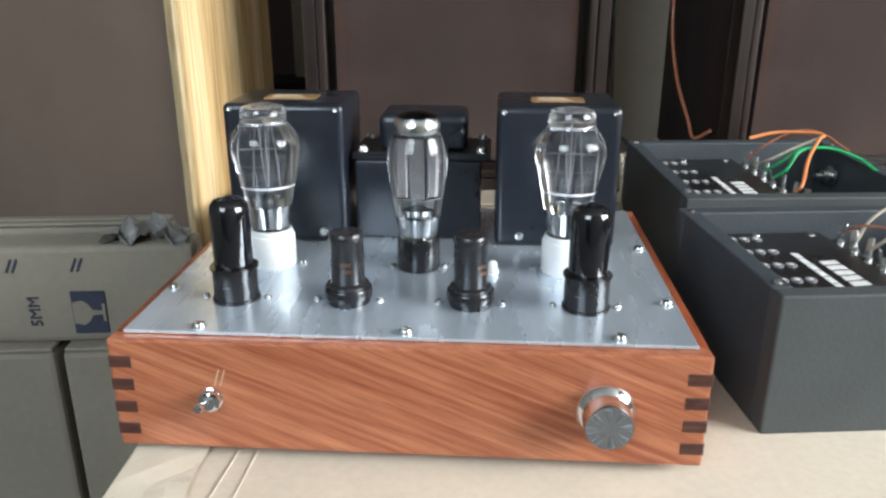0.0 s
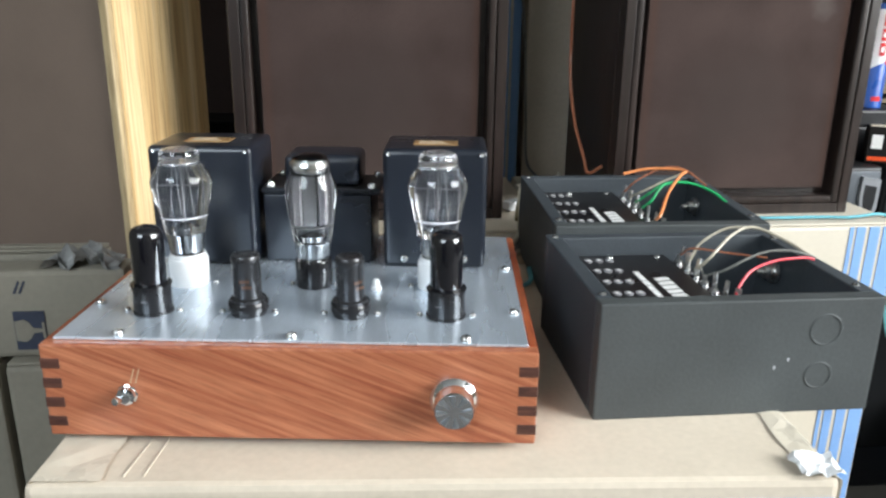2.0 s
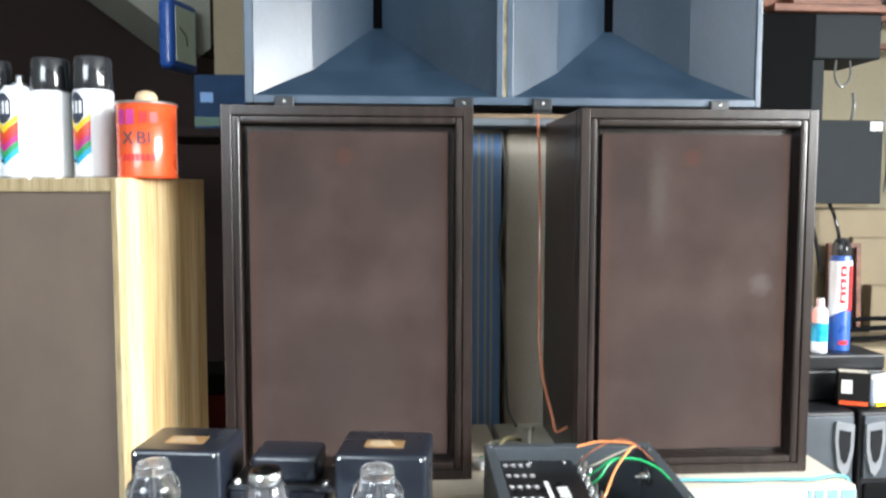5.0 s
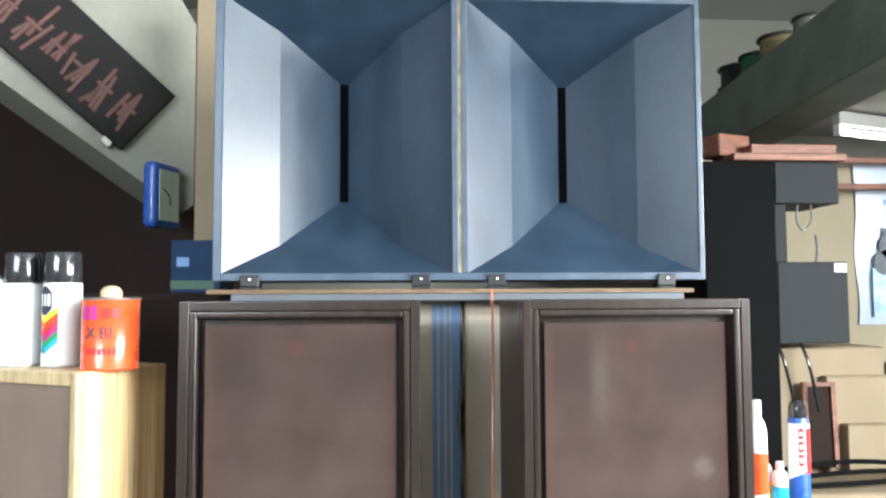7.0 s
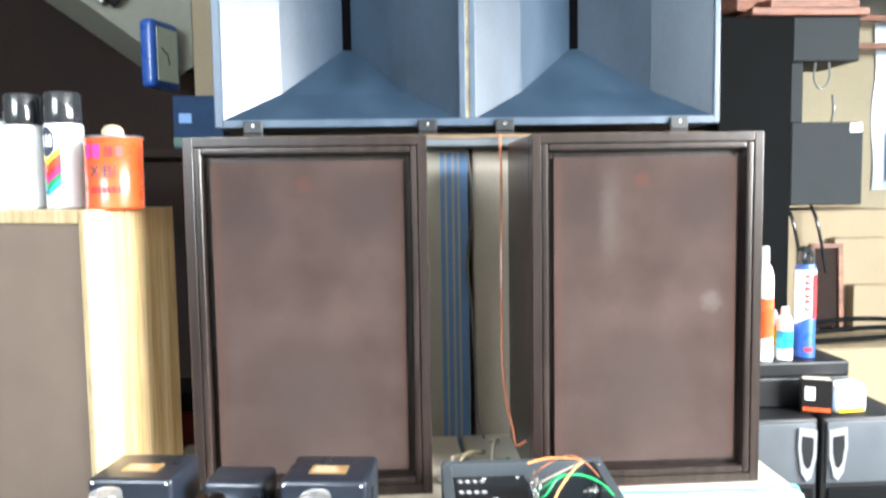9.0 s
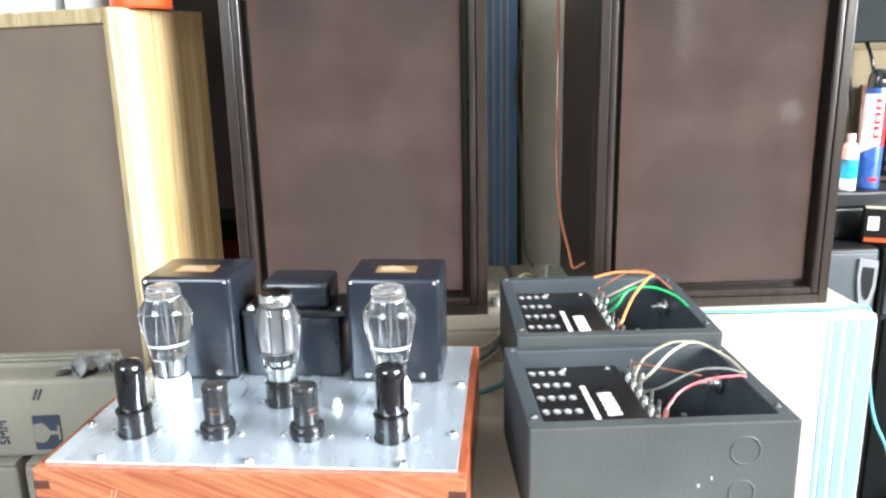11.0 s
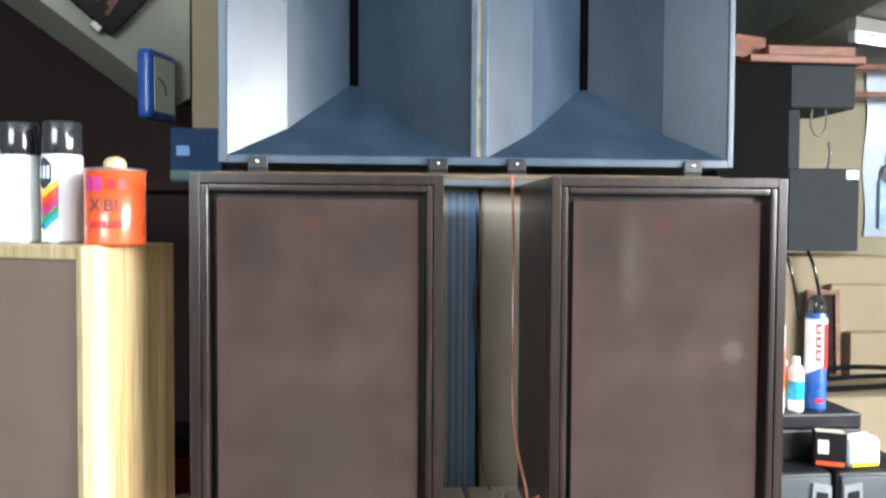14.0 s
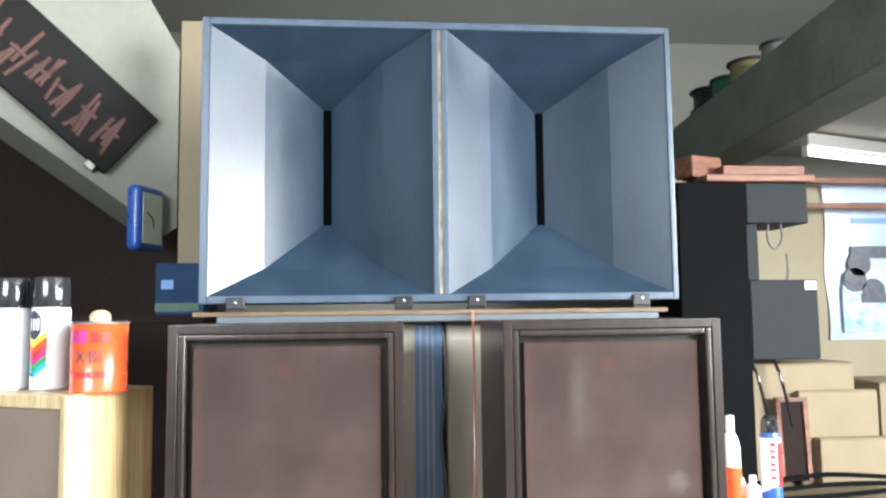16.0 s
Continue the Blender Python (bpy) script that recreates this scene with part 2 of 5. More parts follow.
# near-black that stands in for the shade inside the horn throats
THROAT_SHADE = mat("painted_throat_shade", (0.002, 0.002, 0.0025), 0.95, var=0.2, spec=0.0)
GREY_PLASTIC = mat("grey_plastic_panel", (0.075, 0.085, 0.098), 0.38, 0.3, var=0.12, scale=14)
SILVER_PLASTIC = mat("silver_plastic", (0.32, 0.335, 0.36), 0.3, 0.6, var=0.08)
BLACK_BOX = mat("black_cabinet_paint", (0.0045, 0.005, 0.0055), 0.8, var=0.3, scale=10, bump=0.1, spec=0.06)
GREY_BOX = mat("charcoal_box_paint", (0.019, 0.023, 0.026), 0.7, var=0.2, scale=9, bump=0.08, spec=0.2)
ORANGE = mat("orange_red_tin_print", (0.72, 0.085, 0.022), 0.28, var=0.1, scale=15, coat=0.4)
TIN = mat("bare_tin_rim", (0.55, 0.54, 0.52), 0.3, 0.9, var=0.12)
CAN_WHITE = mat("white_can_print", (0.80, 0.81, 0.83), 0.22, var=0.04, scale=20, coat=0.4)
CAN_CAP = mat("black_gloss_cap", (0.018, 0.019, 0.022), 0.14, var=0.1, coat=0.5)
CORK = mat("pale_knob", (0.50, 0.36, 0.22), 0.6, var=0.2, scale=60)
YELLOW, RED, MAGENTA = (mat(n, c, 0.3, var=0.08) for n, c in (("yellow_print", (0.80, 0.55, 0.02)), ("red_print", (0.60, 0.03, 0.035)), ("magenta_print", (0.45, 0.03, 0.22))))
GREEN, CYAN, BLUE = (mat(n, c, 0.3, var=0.08) for n, c in (("green_print", (0.02, 0.30, 0.10)), ("cyan_print", (0.02, 0.38, 0.62)), ("blue_gloss", (0.018, 0.08, 0.34))))
WIRE_ORANGE, WIRE_GREEN, WIRE_RED = (mat(n, c, 0.35, var=0.1, scale=120) for n, c in (("orange_insulation", (0.70, 0.25, 0.09)), ("green_insulation", (0.02, 0.36, 0.12)), ("red_insulation", (0.55, 0.04, 0.06))))
WIRE_COPPER, WIRE_CLEAR, WIRE_GREY = (mat(n, c, 0.3, var=0.15, scale=120) for n, c in (("copper_in_clear_sheath", (0.42, 0.15, 0.08)), ("tinned_in_clear_sheath", (0.42, 0.38, 0.30)), ("grey_flex", (0.15, 0.15, 0.14))))
ROPE = mat("teal_string", (0.10, 0.34, 0.40), 0.7, var=0.2, scale=200)
WALL = mat("olive_grey_plaster", (0.13, 0.128, 0.11), 0.85, var=0.1, scale=3, bump=0.15, fine=60)
WALL_BEIGE = mat("beige_plaster", (0.30, 0.26, 0.18), 0.85, var=0.1, scale=3, bump=0.12, fine=60)
WALL_DARK = mat("dark_brown_panel", (0.016, 0.009, 0.007), 0.75, var=0.3, scale=4, bump=0.1, fine=60, spec=0.15)
SOFFIT = mat("off_white_painted_concrete", (0.215, 0.213, 0.176), 0.7, var=0.16, scale=3, bump=0.1, fine=40)
BEAM_GREEN = mat("grey_green_beam_paint", (0.070, 0.084, 0.066), 0.7, var=0.35, scale=5, bump=0.15, fine=50)
CONCRETE = mat("grey_concrete", (0.09, 0.085, 0.08), 0.85, var=0.15, scale=3, bump=0.2, fine=50)
CEIL = mat("white_ceiling_board", (0.42, 0.42, 0.40), 0.8, var=0.06, scale=2)
BOARD_RED = wood("red_brown_board", (0.13, 0.05, 0.03), (0.28, 0.12, 0.07), (0.2, 0.08, 0.05), along=(1, 10, 10), scale=5, rough=0.6, coat=0.05)
SIGN_BLACK = mat("black_sign_board", (0.006, 0.005, 0.005), 0.6, var=0.3, scale=12, spec=0.2)
SIGN_RED = mat("dull_red_letters", (0.080, 0.032, 0.025), 0.6, var=0.3, scale=40)
CLOCK_FACE = mat("pale_clock_face", (0.52, 0.60, 0.48), 0.4, var=0.06)
POSTER = mat("blue_white_poster_print", (0.34, 0.42, 0.55), 0.35, var=0.2, scale=5, hue=(0.46, 0.53, 0.62))
POSTER_BLUE = mat("bright_blue_poster_print", (0.10, 0.26, 0.50), 0.35, var=0.3, scale=22, hue=(0.5, 0.68, 0.85))
GREY_PRINT = mat("dark_grey_print", (0.07, 0.08, 0.10), 0.4, var=0.4, scale=40)
LAMP_GLOW = glow("lit_fluorescent_tube", (0.95, 0.98, 1.0), 5.0)
FILM = mat("crumpled_clear_film", (0.20, 0.20, 0.195), 0.25, var=0.3, scale=60, bump=0.6, fine=80)
DARK_BLUE = mat("dark_blue_card", (0.012, 0.035, 0.085), 0.7, var=0.2, scale=20, spec=0.2)
FADED_PRINT = mat("faded_orange_print", (0.13, 0.062, 0.035), 0.5, var=0.4, scale=300)
DULL_RED = mat("dull_red_card", (0.14, 0.014, 0.014), 0.7, var=0.2, scale=20, spec=0.2)
DARK_GREEN = mat("dark_green_flex", (0.012, 0.07, 0.035), 0.5, var=0.2, scale=60)
TAN = mat("tan_flex", (0.12, 0.10, 0.05), 0.5, var=0.2, scale=60)
GOLD = mat("worn_yellow_grey_joint", (0.115, 0.10, 0.065), 0.6, 0.1, var=0.75, scale=26, hue=(0.17, 0.14, 0.075))


# ---- mesh helpers ----
def finish(name, bm, material, parent=None, label="", smooth=False, m=None):
    me = bpy.data.meshes.new(name)
    bmesh.ops.recalc_face_normals(bm, faces=bm.faces)
    if smooth:
        for f in bm.faces:
            f.smooth = True
        me_angle = radians(40)
        for ed in bm.edges:
            if len(ed.link_faces) == 2 and ed.calc_face_angle(0) > me_angle:
                ed.smooth = False
    bm.to_mesh(me)
    bm.free()
    mats = material if isinstance(material, (list, tuple)) else [material]
    for x in mats:
        me.materials.append(x)
    ob = new(name, me)
    if parent:
        ob.parent = parent
    if m is not None:
        ob.matrix_basis = m
    if label:
        ob["label"] = label
    return ob


def part(name, bm, material, parent, label="", smooth=False, m=None):
    return finish(name, bm, material, parent, label, smooth, m)


def thing(name, m, label, category, group="", kind=""):
    ob = new(name)
    ob.empty_display_size = 0.05
    ob.matrix_basis = m
    return tagged(ob, label, category, group, kind)


def box(lo, hi, bevel=0.0, seg=1, bm=None):
    bm2 = bmesh.new()
    bmesh.ops.create_cube(bm2, size=1)
    for v in bm2.verts:
        v.co = Vector([lo[i] + (v.co[i] + 0.5) * (hi[i] - lo[i]) for i in range(3)])
    if bevel:
        bmesh.ops.bevel(bm2, geom=bm2.edges[:], offset=bevel, segments=seg, profile=0.6, affect="EDGES")
    if bm is None:
        return bm2
    return merge(bm, bm2)


def merge(bm, other, m=None):
    me = bpy.data.meshes.new("tmp")
    if m is not None:
        other.transform(m)
    other.to_mesh(me)
    other.free()
    bm.from_mesh(me)
    bpy.data.meshes.remove(me)
    return bm


def lathe(profile, n=32, bm=None, m=None):
    """Turns (radius, height) pairs round z."""
    b = bmesh.new()
    rings = []
    for r, z in profile:
        if r < 1e-6:
            rings.append([b.verts.new((0, 0, z))])
        else:
            rings.append([b.verts.new((r * math.cos(2 * math.pi * i / n), r * math.sin(2 * math.pi * i / n), z)) for i in range(n)])
    for a, c in zip(rings, rings[1:]):
        for i in range(n):
            j = (i + 1) % n
            if len(a) == 1 and len(c) > 1:
                b.faces.new((a[0], c[j], c[i]))
            elif len(c) == 1 and len(a) > 1:
                b.faces.new((a[i], a[j], c[0]))
            elif len(a) > 1:
                b.faces.new((a[i], a[j], c[j], c[i]))
    for ring, flip in ((rings[0], True), (rings[-1], False)):
        if len(ring) > 2:
            b.faces.new(ring[::-1] if flip else ring)
    if m is not None:
        b.transform(m)
    return b if bm is None else merge(bm, b)


def spline(points, steps=8):
    """Catmull-Rom through the points."""
    p = [Vector(q) for q in points]
    p = [2 * p[0] - p[1]] + p + [2 * p[-1] - p[-2]]
    out = []
    for a, b, c, d in zip(p, p[1:], p[2:], p[3:]):
        for i in range(steps):
            t = i / steps
            out.append(0.5 * (2 * b + (c - a) * t + (2 * a - 5 * b + 4 * c - d) * t * t + (3 * b - a - 3 * c + d) * t ** 3))
    return out + [p[-2]]


def cable(points, r, n=8, steps=8, bm=None):
    pts = spline(points, steps)
    b = bmesh.new()
    rings, up = [], Vector((0.13, 0.31, 0.94)).normalized()
    for i, q in enumerate(pts):
        d = (pts[min(i + 1, len(pts) - 1)] - pts[max(i - 1, 0)]).normalized()
        u = d.cross(up)
        u = u.normalized() if u.length > 1e-4 else d.orthogonal().normalized()
        w = d.cross(u)
        rings.append([b.verts.new(q + r * (math.cos(2 * math.pi * k / n) * u + math.sin(2 * math.pi * k / n) * w)) for k in range(n)])
    for a, c in zip(rings, rings[1:]):
        for k in range(n):
            b.faces.new((a[k], a[(k + 1) % n], c[(k + 1) % n], c[k]))
    b.faces.new(rings[0][::-1])
    b.faces.new(rings[-1])
    return b if bm is None else merge(bm, b)


def prism(outline, depth, axis="y", bm=None):
    """A flat outline of (a, b) pairs drawn out by depth along an axis: y takes x, z; x takes y, z; z takes x, y."""
    put = {"y": lambda a, b, d: (a, d, b), "x": lambda a, b, d: (d, a, b), "z": lambda a, b, d: (a, b, d)}[axis]
    b2 = bmesh.new()
    f = [b2.verts.new(put(a, b, 0)) for a, b in outline]
    g = [b2.verts.new(put(a, b, depth)) for a, b in outline]
    n = len(f)
    b2.faces.new(f)
    b2.faces.new(g[::-1])
    for i in range(n):
        b2.faces.new((f[i], g[i], g[(i + 1) % n], f[(i + 1) % n]))
    return b2 if bm is None else merge(bm, b2)


def screw_bm(r=0.0042, h=0.003):
    b = lathe([(0, 0), (r, 0), (r, h * 0.35), (r * 0.8, h * 0.8), (r * 0.35, h), (0, h)], 14)
    box((-r * 0.6, -r * 0.13, h * 0.8), (r * 0.6, r * 0.13, h * 1.04), bm=b)
    return b


def screws(parent, places, name="screw", r=0.0042, h=0.003, material=None, turn=None):
    me = None
    for p in places:
        if me is None:
            ob = part(name, screw_bm(r, h), material or STEEL, parent, smooth=True)
            me = ob.data
        else:
            ob = new(name, me)
            ob.parent = parent
        ob.matrix_basis = Matrix.Translation(p) @ (turn or Matrix.Identity(4)) @ pose(0, 0, 0, 0, 0, 37 * (p[0] * 100 % 7))


def lettering(text, size, material, parent, m, name="lettering", depth=0.0006):
    cu = bpy.data.curves.new("tmp_text", "FONT")
    cu.body, cu.size, cu.extrude, cu.align_x, cu.align_y = text, size, depth, "CENTER", "CENTER"
    tmp = bpy.data.objects.new("tmp_text", cu)
    me = bpy.data.meshes.new_from_object(tmp)
    bpy.data.objects.remove(tmp)
    me.materials.clear()
    me.materials.append(material)
    ob = new(name, me)
    ob.parent = parent
    ob.matrix_basis = m
    return ob


def wall_box(name, lo, hi, material, label):
    return tagged(finish(name, box(lo, hi), material), label, name.split("_")[0], kind="structure")


# ---- structure ----
wall_box("floor", (-2.2, -2.6, -0.1), (3.2, 3.12, 0), CONCRETE, "bare grey concrete workshop floor")
wall_box("ceiling", (-2.2, -2.6, 2.75), (3.2, 3.12, 2.85), CEIL, "white painted workshop ceiling")
wall_box("wall_north", (-2.2, 3.0, 0), (3.2, 3.12, 2.75), WALL, "olive grey plastered back wall")
wall_box("wall_west", (-2.32, -2.6, 0), (-2.2, 3.12, 2.75), WALL, "plain plastered side wall")
wall_box("wall_east", (3.2, 0.0, 0), (3.32, 3.12, 2.75), WALL_BEIGE, "beige plastered side wall")
wall_box("wall_east_pier", (3.2, -2.72, 0), (3.32, -2.6, 2.75), WALL_BEIGE, "beige plastered wall beside a side door")
wall_box("wall_east_lintel", (3.2, -2.6, 2.65), (3.32, 0.0, 2.75), WALL_BEIGE, "beige plaster over a side door")
# unseen wall, added this wide to keep frontal sky light out
wall_box("wall_south_pier", (-0.65, -2.72, 0), (3.32, -2.6, 2.75), WALL, "plain wall added out of view to block frontal sky light")
wall_box("wall_south_lintel", (-2.32, -2.72, 2.6), (-0.65, -2.6, 2.75), WALL, "plaster over the open shop front")
wall_box("wall_partition", (-2.2, 2.05, 0), (-0.30, 2.13, 2.3), WALL_DARK, "dark brown panelled partition under the stair")
wall_box("wall_beige_panel", (1.45, 2.45, 0), (3.2, 2.51, 1.93), WALL_BEIGE, "beige board wall behind stacked cartons")
# sloping concrete stair seen from its flank, falling towards the horns
STAIR = pose(-0.460, 1.64, 0.061, 0, 0, 25)
tagged(finish("stair_soffit", prism([(0, 1.537), (-0.95, 2.195), (-0.95, 2.75), (-0.35, 2.75), (0.03, 2.13), (0.03, 1.56)], 0.30), SOFFIT, m=STAIR), "off-white painted concrete flank of a sloping stair", "stair", kind="structure")
beam = tagged(finish("beam", box((0, -3.4, 1.98), (0.20, 0.38, 2.24), 0.006), BEAM_GREEN, m=pose(1.64, 2.6, 0, 0, 0, -5)), "grey-green painted loft beam with scuffs", "beam", kind="structure")
wall_box("ceiling_loft", (1.88, -0.8, 2.15), (3.2, 3.0, 2.20), SOFFIT, "white boarded underside of the loft")


# ---- cartons ----
def carton(name, w, d, h, m, material, label, flaps=True, tape=False, seam="x"):
    """Closed carton: body, two top flaps with a seam between them, worn edges. Origin at the front left bottom corner."""
    t = thing(name, m, label, "carton")
    part("body", box((0, 0, 0), (w, d, h - (0.004 if flaps else 0)), 0.006, 2), material, t)
    if flaps:
        g = 0.0015
        if seam == "x":
            part("flap", box((0.002, 0.002, h - 0.004), (w - 0.002, d / 2 - g, h), 0.0015), material, t)
            part("flap", box((0.002, d / 2 + g, h - 0.004), (w - 0.002, d - 0.002, h), 0.0015), material, t)
        else:
            part("flap", box((0.002, 0.002, h - 0.004), (w / 2 - g, d - 0.002, h), 0.0015), material, t)
            part("flap", box((w / 2 + g, 0.002, h - 0.004), (w - 0.002, d - 0.002, h), 0.0015), material, t)
    if tape:
        b = bmesh.new()
        rng = random.Random(5)
        n = 14
        # wrinkled strip folded over the left edge
        rows = []
        for i in range(n + 1):
            y = 0.004 + (d * 0.55) * i / n
            rows.append([b.verts.new((x + rng.uniform(-0.002, 0.002), y, z + rng.uniform(0, 0.0016))) for x, z in ((-0.002, h - 0.05), (-0.0022, h - 0.012), (0.004, h + 0.001), (0.03, h + 0.001), (0.055, h + 0.001))])
        for a, c in zip(rows, rows[1:]):
            for k in range(4):
                b.faces.new((a[k], a[k + 1], c[k + 1], c[k]))
        part("tape", b, TAPE, t, "wrinkled clear packing tape")
    return t


front_carton = carton("carton", 0.616, 0.520, 0.70, pose(-0.240, -0.097, 0, 0, 0, -4.4), CARD, "cream cardboard carton used as a table, taped at its edge", flaps=False, tape=True)
# creases and scuffs pressed into the top
for i, (x, y, l, a) in enumerate(((0.07, 0.012, 0.10, 84), (0.085, 0.012, 0.10, 86), (0.30, 0.055, 0.06, 95), (0.325, 0.055, 0.06, 97))):
    part("crease", box((0, -0.0008, 0), (l, 0.0008, 0.0009), 0.0003), TAPE, front_carton, m=pose(x, y, 0.70, 0, 0, a))

part("printed_stripe", box((0.36, -0.0012, 0.668), (0.612, 0.0005, 0.684)), BLUE_PRINT, front_carton, "blue printed stripe")
b = bmesh.new()
rng = random.Random(9)
rows = []
for i in range(19):
    y = 0.003 + 0.24 * i / 18
    rows.append([b.verts.new((x + rng.uniform(-0.0015, 0.0015), y, z + rng.uniform(0, 0.0014))) for x, z in ((0.592, 0.7008), (0.604, 0.7010), (0.613, 0.7010), (0.6175, 0.697), (0.6178, 0.660))])
for p, q in zip(rows, rows[1:]):
    for k in range(4):
        b.faces.new((p[k], p[k + 1], q[k + 1], q[k]))
part("tape", b, TAPE, front_carton, "yellowed packing tape along the edge")
b = bmesh.new()
grid = [[b.verts.new((0.585 + 0.034 * i / 7 + rng.uniform(-0.002, 0.002), -0.002 + 0.03 * j / 5, 0.7025 + rng.uniform(0, 0.006))) for j in range(6)] for i in range(8)]
for i in range(7):
    for j in range(5):
        b.faces.new((grid[i][j], grid[i + 1][j], grid[i + 1][j + 1], grid[i][j + 1]))
part("torn_tape", b, CERAMIC, front_carton, "torn white scrap of tape at the corner")

rear_right = carton("carton", 0.533, 0.36, 0.736, pose(0.297, 0.4275, 0), CARD_WHITE, "white-faced carton with blue stripes, carrying a loudspeaker")
for x0, x1 in ((0.452, 0.458), (0.463, 0.477), (0.484, 0.500), (0.506, 0.529)):
    part("printed_stripe", box((x0, -0.0012, 0.01), (x1, 0.0005, 0.730)), BLUE_PRINT, rear_right, "blue printed stripe")
rear_left = carton("carton", 0.545, 0.36, 0.736, pose(-0.255, 0.4275, 0), CARD, "cream cardboard carton carrying a loudspeaker")

back_left = carton("carton", 0.545, 0.42, 1.324, pose(-0.219, 0.87, 0), CARD_WHITE, "tall white carton with blue stripes behind the loudspeakers")
for x0, x1 in ((0.486, 0.495), (0.500, 0.510), (0.515, 0.522), (0.527, 0.543)):
    part("printed_stripe", box((x0, -0.0012, 0.01), (x1, 0.0005, 1.316)), BLUE_PRINT, back_left, "blue printed stripe")
back_right = carton("carton", 0.50, 0.42, 1.324, pose(0.336, 0.87, 0), CARD, "tall cream carton behind the loudspeakers")

# grey-brown cartons beside the amplifier carton
left_top = carton("carton", 0.62, 0.045, 0.107, pose(-0.880, 0.262, 0.640), CARD_OLIVE, "grey-brown carton with a printed glass symbol", flaps=False)
sym = part("printed_symbol", box((0.490, -0.0012, 0.010), (0.525, 0.0004, 0.058)), NAVY_PRINT, left_top, "dark printed fragile-glass symbol")
gl = bmesh.new()
prism([(0.0, -0.012), (0.010, -0.014), (0.016, -0.010), (0.020, -0.003), (0.030, -0.002), (0.030, -0.010), (0.033, -0.010), (0.033, 0.010), (0.030, 0.010), (0.030, 0.002), (0.020, 0.003), (0.016, 0.010), (0.010, 0.014), (0.0, 0.012)], -0.0010, "y", gl)
part("glass_mark", gl, CARD_OLIVE, sym, m=pose(0.491, -0.0012, 0.034))
for x in (0.435, 0.50):
    for k in (0, 0.006):
        part("printed_mark", box((-0.0012, -0.001, 0), (0.0012, 0.0004, 0.016)), NAVY_PRINT, left_top, m=pose(x + k - 0.005, 0, 0.080, 0, 25, 0))
lettering("5MM", 0.017, NAVY_PRINT, left_top, pose(0.452, -0.0008, 0.036, 90, 0, 0) @ pose(0, 0, 0, 0, 0, 90), "printed_mark")
for x0, w in ((-0.965, 0.555), (-0.402, 0.17)):
    carton("carton", w, 0.15, 0.639, pose(x0, 0.245, 0), CARD_OLIVE, "grey-brown cardboard carton standing upright", seam="x")
flap_box = carton("carton", 0.62, 0.032, 0.757, pose(-0.915, 0.309, 0), CARD_OLIVE, "grey-brown carton standing behind a printed one")

# crumpled clear film on the carton
b = bmesh.new()
rng = random.Random(3)
grid = [[b.verts.new((0.085 * i / 12 + rng.uniform(-0.003, 0.003), 0.045 * j / 7 + rng.uniform(-0.003, 0.003), max(0.0, 0.012 * math.sin(1 + i * 0.9) * math.cos(j * 1.1) + 0.010 + rng.uniform(-0.009, 0.012)) * min(1, 0.2 + i / 4, 0.2 + (12 - i) / 4))) for j in range(8)] for i in range(13)]
for i in range(12):
    for j in range(7):
        b.faces.new((grid[i][j], grid[i + 1][j], grid[i + 1][j + 1], grid[i][j + 1]))
tagged(finish("plastic_film", b, FILM, m=pose(-0.352, 0.262, 0.7465)), "crumpled clear plastic film lying on a carton", "plastic film")


# ---- amplifier ----
AMP = pose(-0.0455, -0.0620, 0.70, 0, 0, -7.3)
AW, AD, AH0, AH = 0.1945, 0.312, 0.008, 0.0875
amp = thing("tube_amplifier", AMP, "tube amplifier in a reddish finger-jointed wooden case with aluminium top", "amplifier")
T = 0.0125
front = part("front_panel", box((-AW, 0, AH0), (AW, T, AH), 0.0018, 2), CASE_WOOD, amp, "oiled reddish wood with diagonal grain")
part("back_panel", box((-AW, AD - T, AH0), (AW, AD, AH), 0.0018, 2), CASE_WOOD, amp)
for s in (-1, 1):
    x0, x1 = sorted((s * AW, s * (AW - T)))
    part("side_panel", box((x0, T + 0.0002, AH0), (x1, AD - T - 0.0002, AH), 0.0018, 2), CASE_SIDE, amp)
    for k in range(4):
        z = AH0 + 0.0085 + k * 0.0168
        a0, a1 = sorted((s * (AW + 0.0003), s * (AW - 0.0150)))
        part("finger_joint", box((a0, -0.0004, z), (a1, 0.012, z + 0.0088), 0.0004), KEY_WOOD, amp, "dark end-grain finger joint")
part("bottom_board", box((-AW + T, T, AH0 + 0.001), (AW - T, AD - T, AH0 + 0.006)), PLY, amp)
for x in (-0.16, 0.16):
    for y in (0.04, 0.25):
        part("rubber_foot", lathe([(0.009, 0), (0.011, 0.001), (0.010, 0.0095), (0, 0.0095)], 16, m=pose(x, y, 0)), BAKELITE, amp)
ZP = AH + 0.0028
plate = part("top_plate", box((-0.1868, 0.009, AH + 0.0003), (0.1868, AD - 0.009, ZP), 0.0006), PLATE, amp, "brushed aluminium sheet")
screws(plate, [(-0.138, 0.0165, ZP), (0.0, 0.0165, ZP), (0.138, 0.0165, ZP), (-0.1795, 0.080, ZP), (0.1795, 0.074, ZP), (-0.1795, 0.19, ZP), (0.1795, 0.188, ZP)], r=0.0045, h=0.0038)

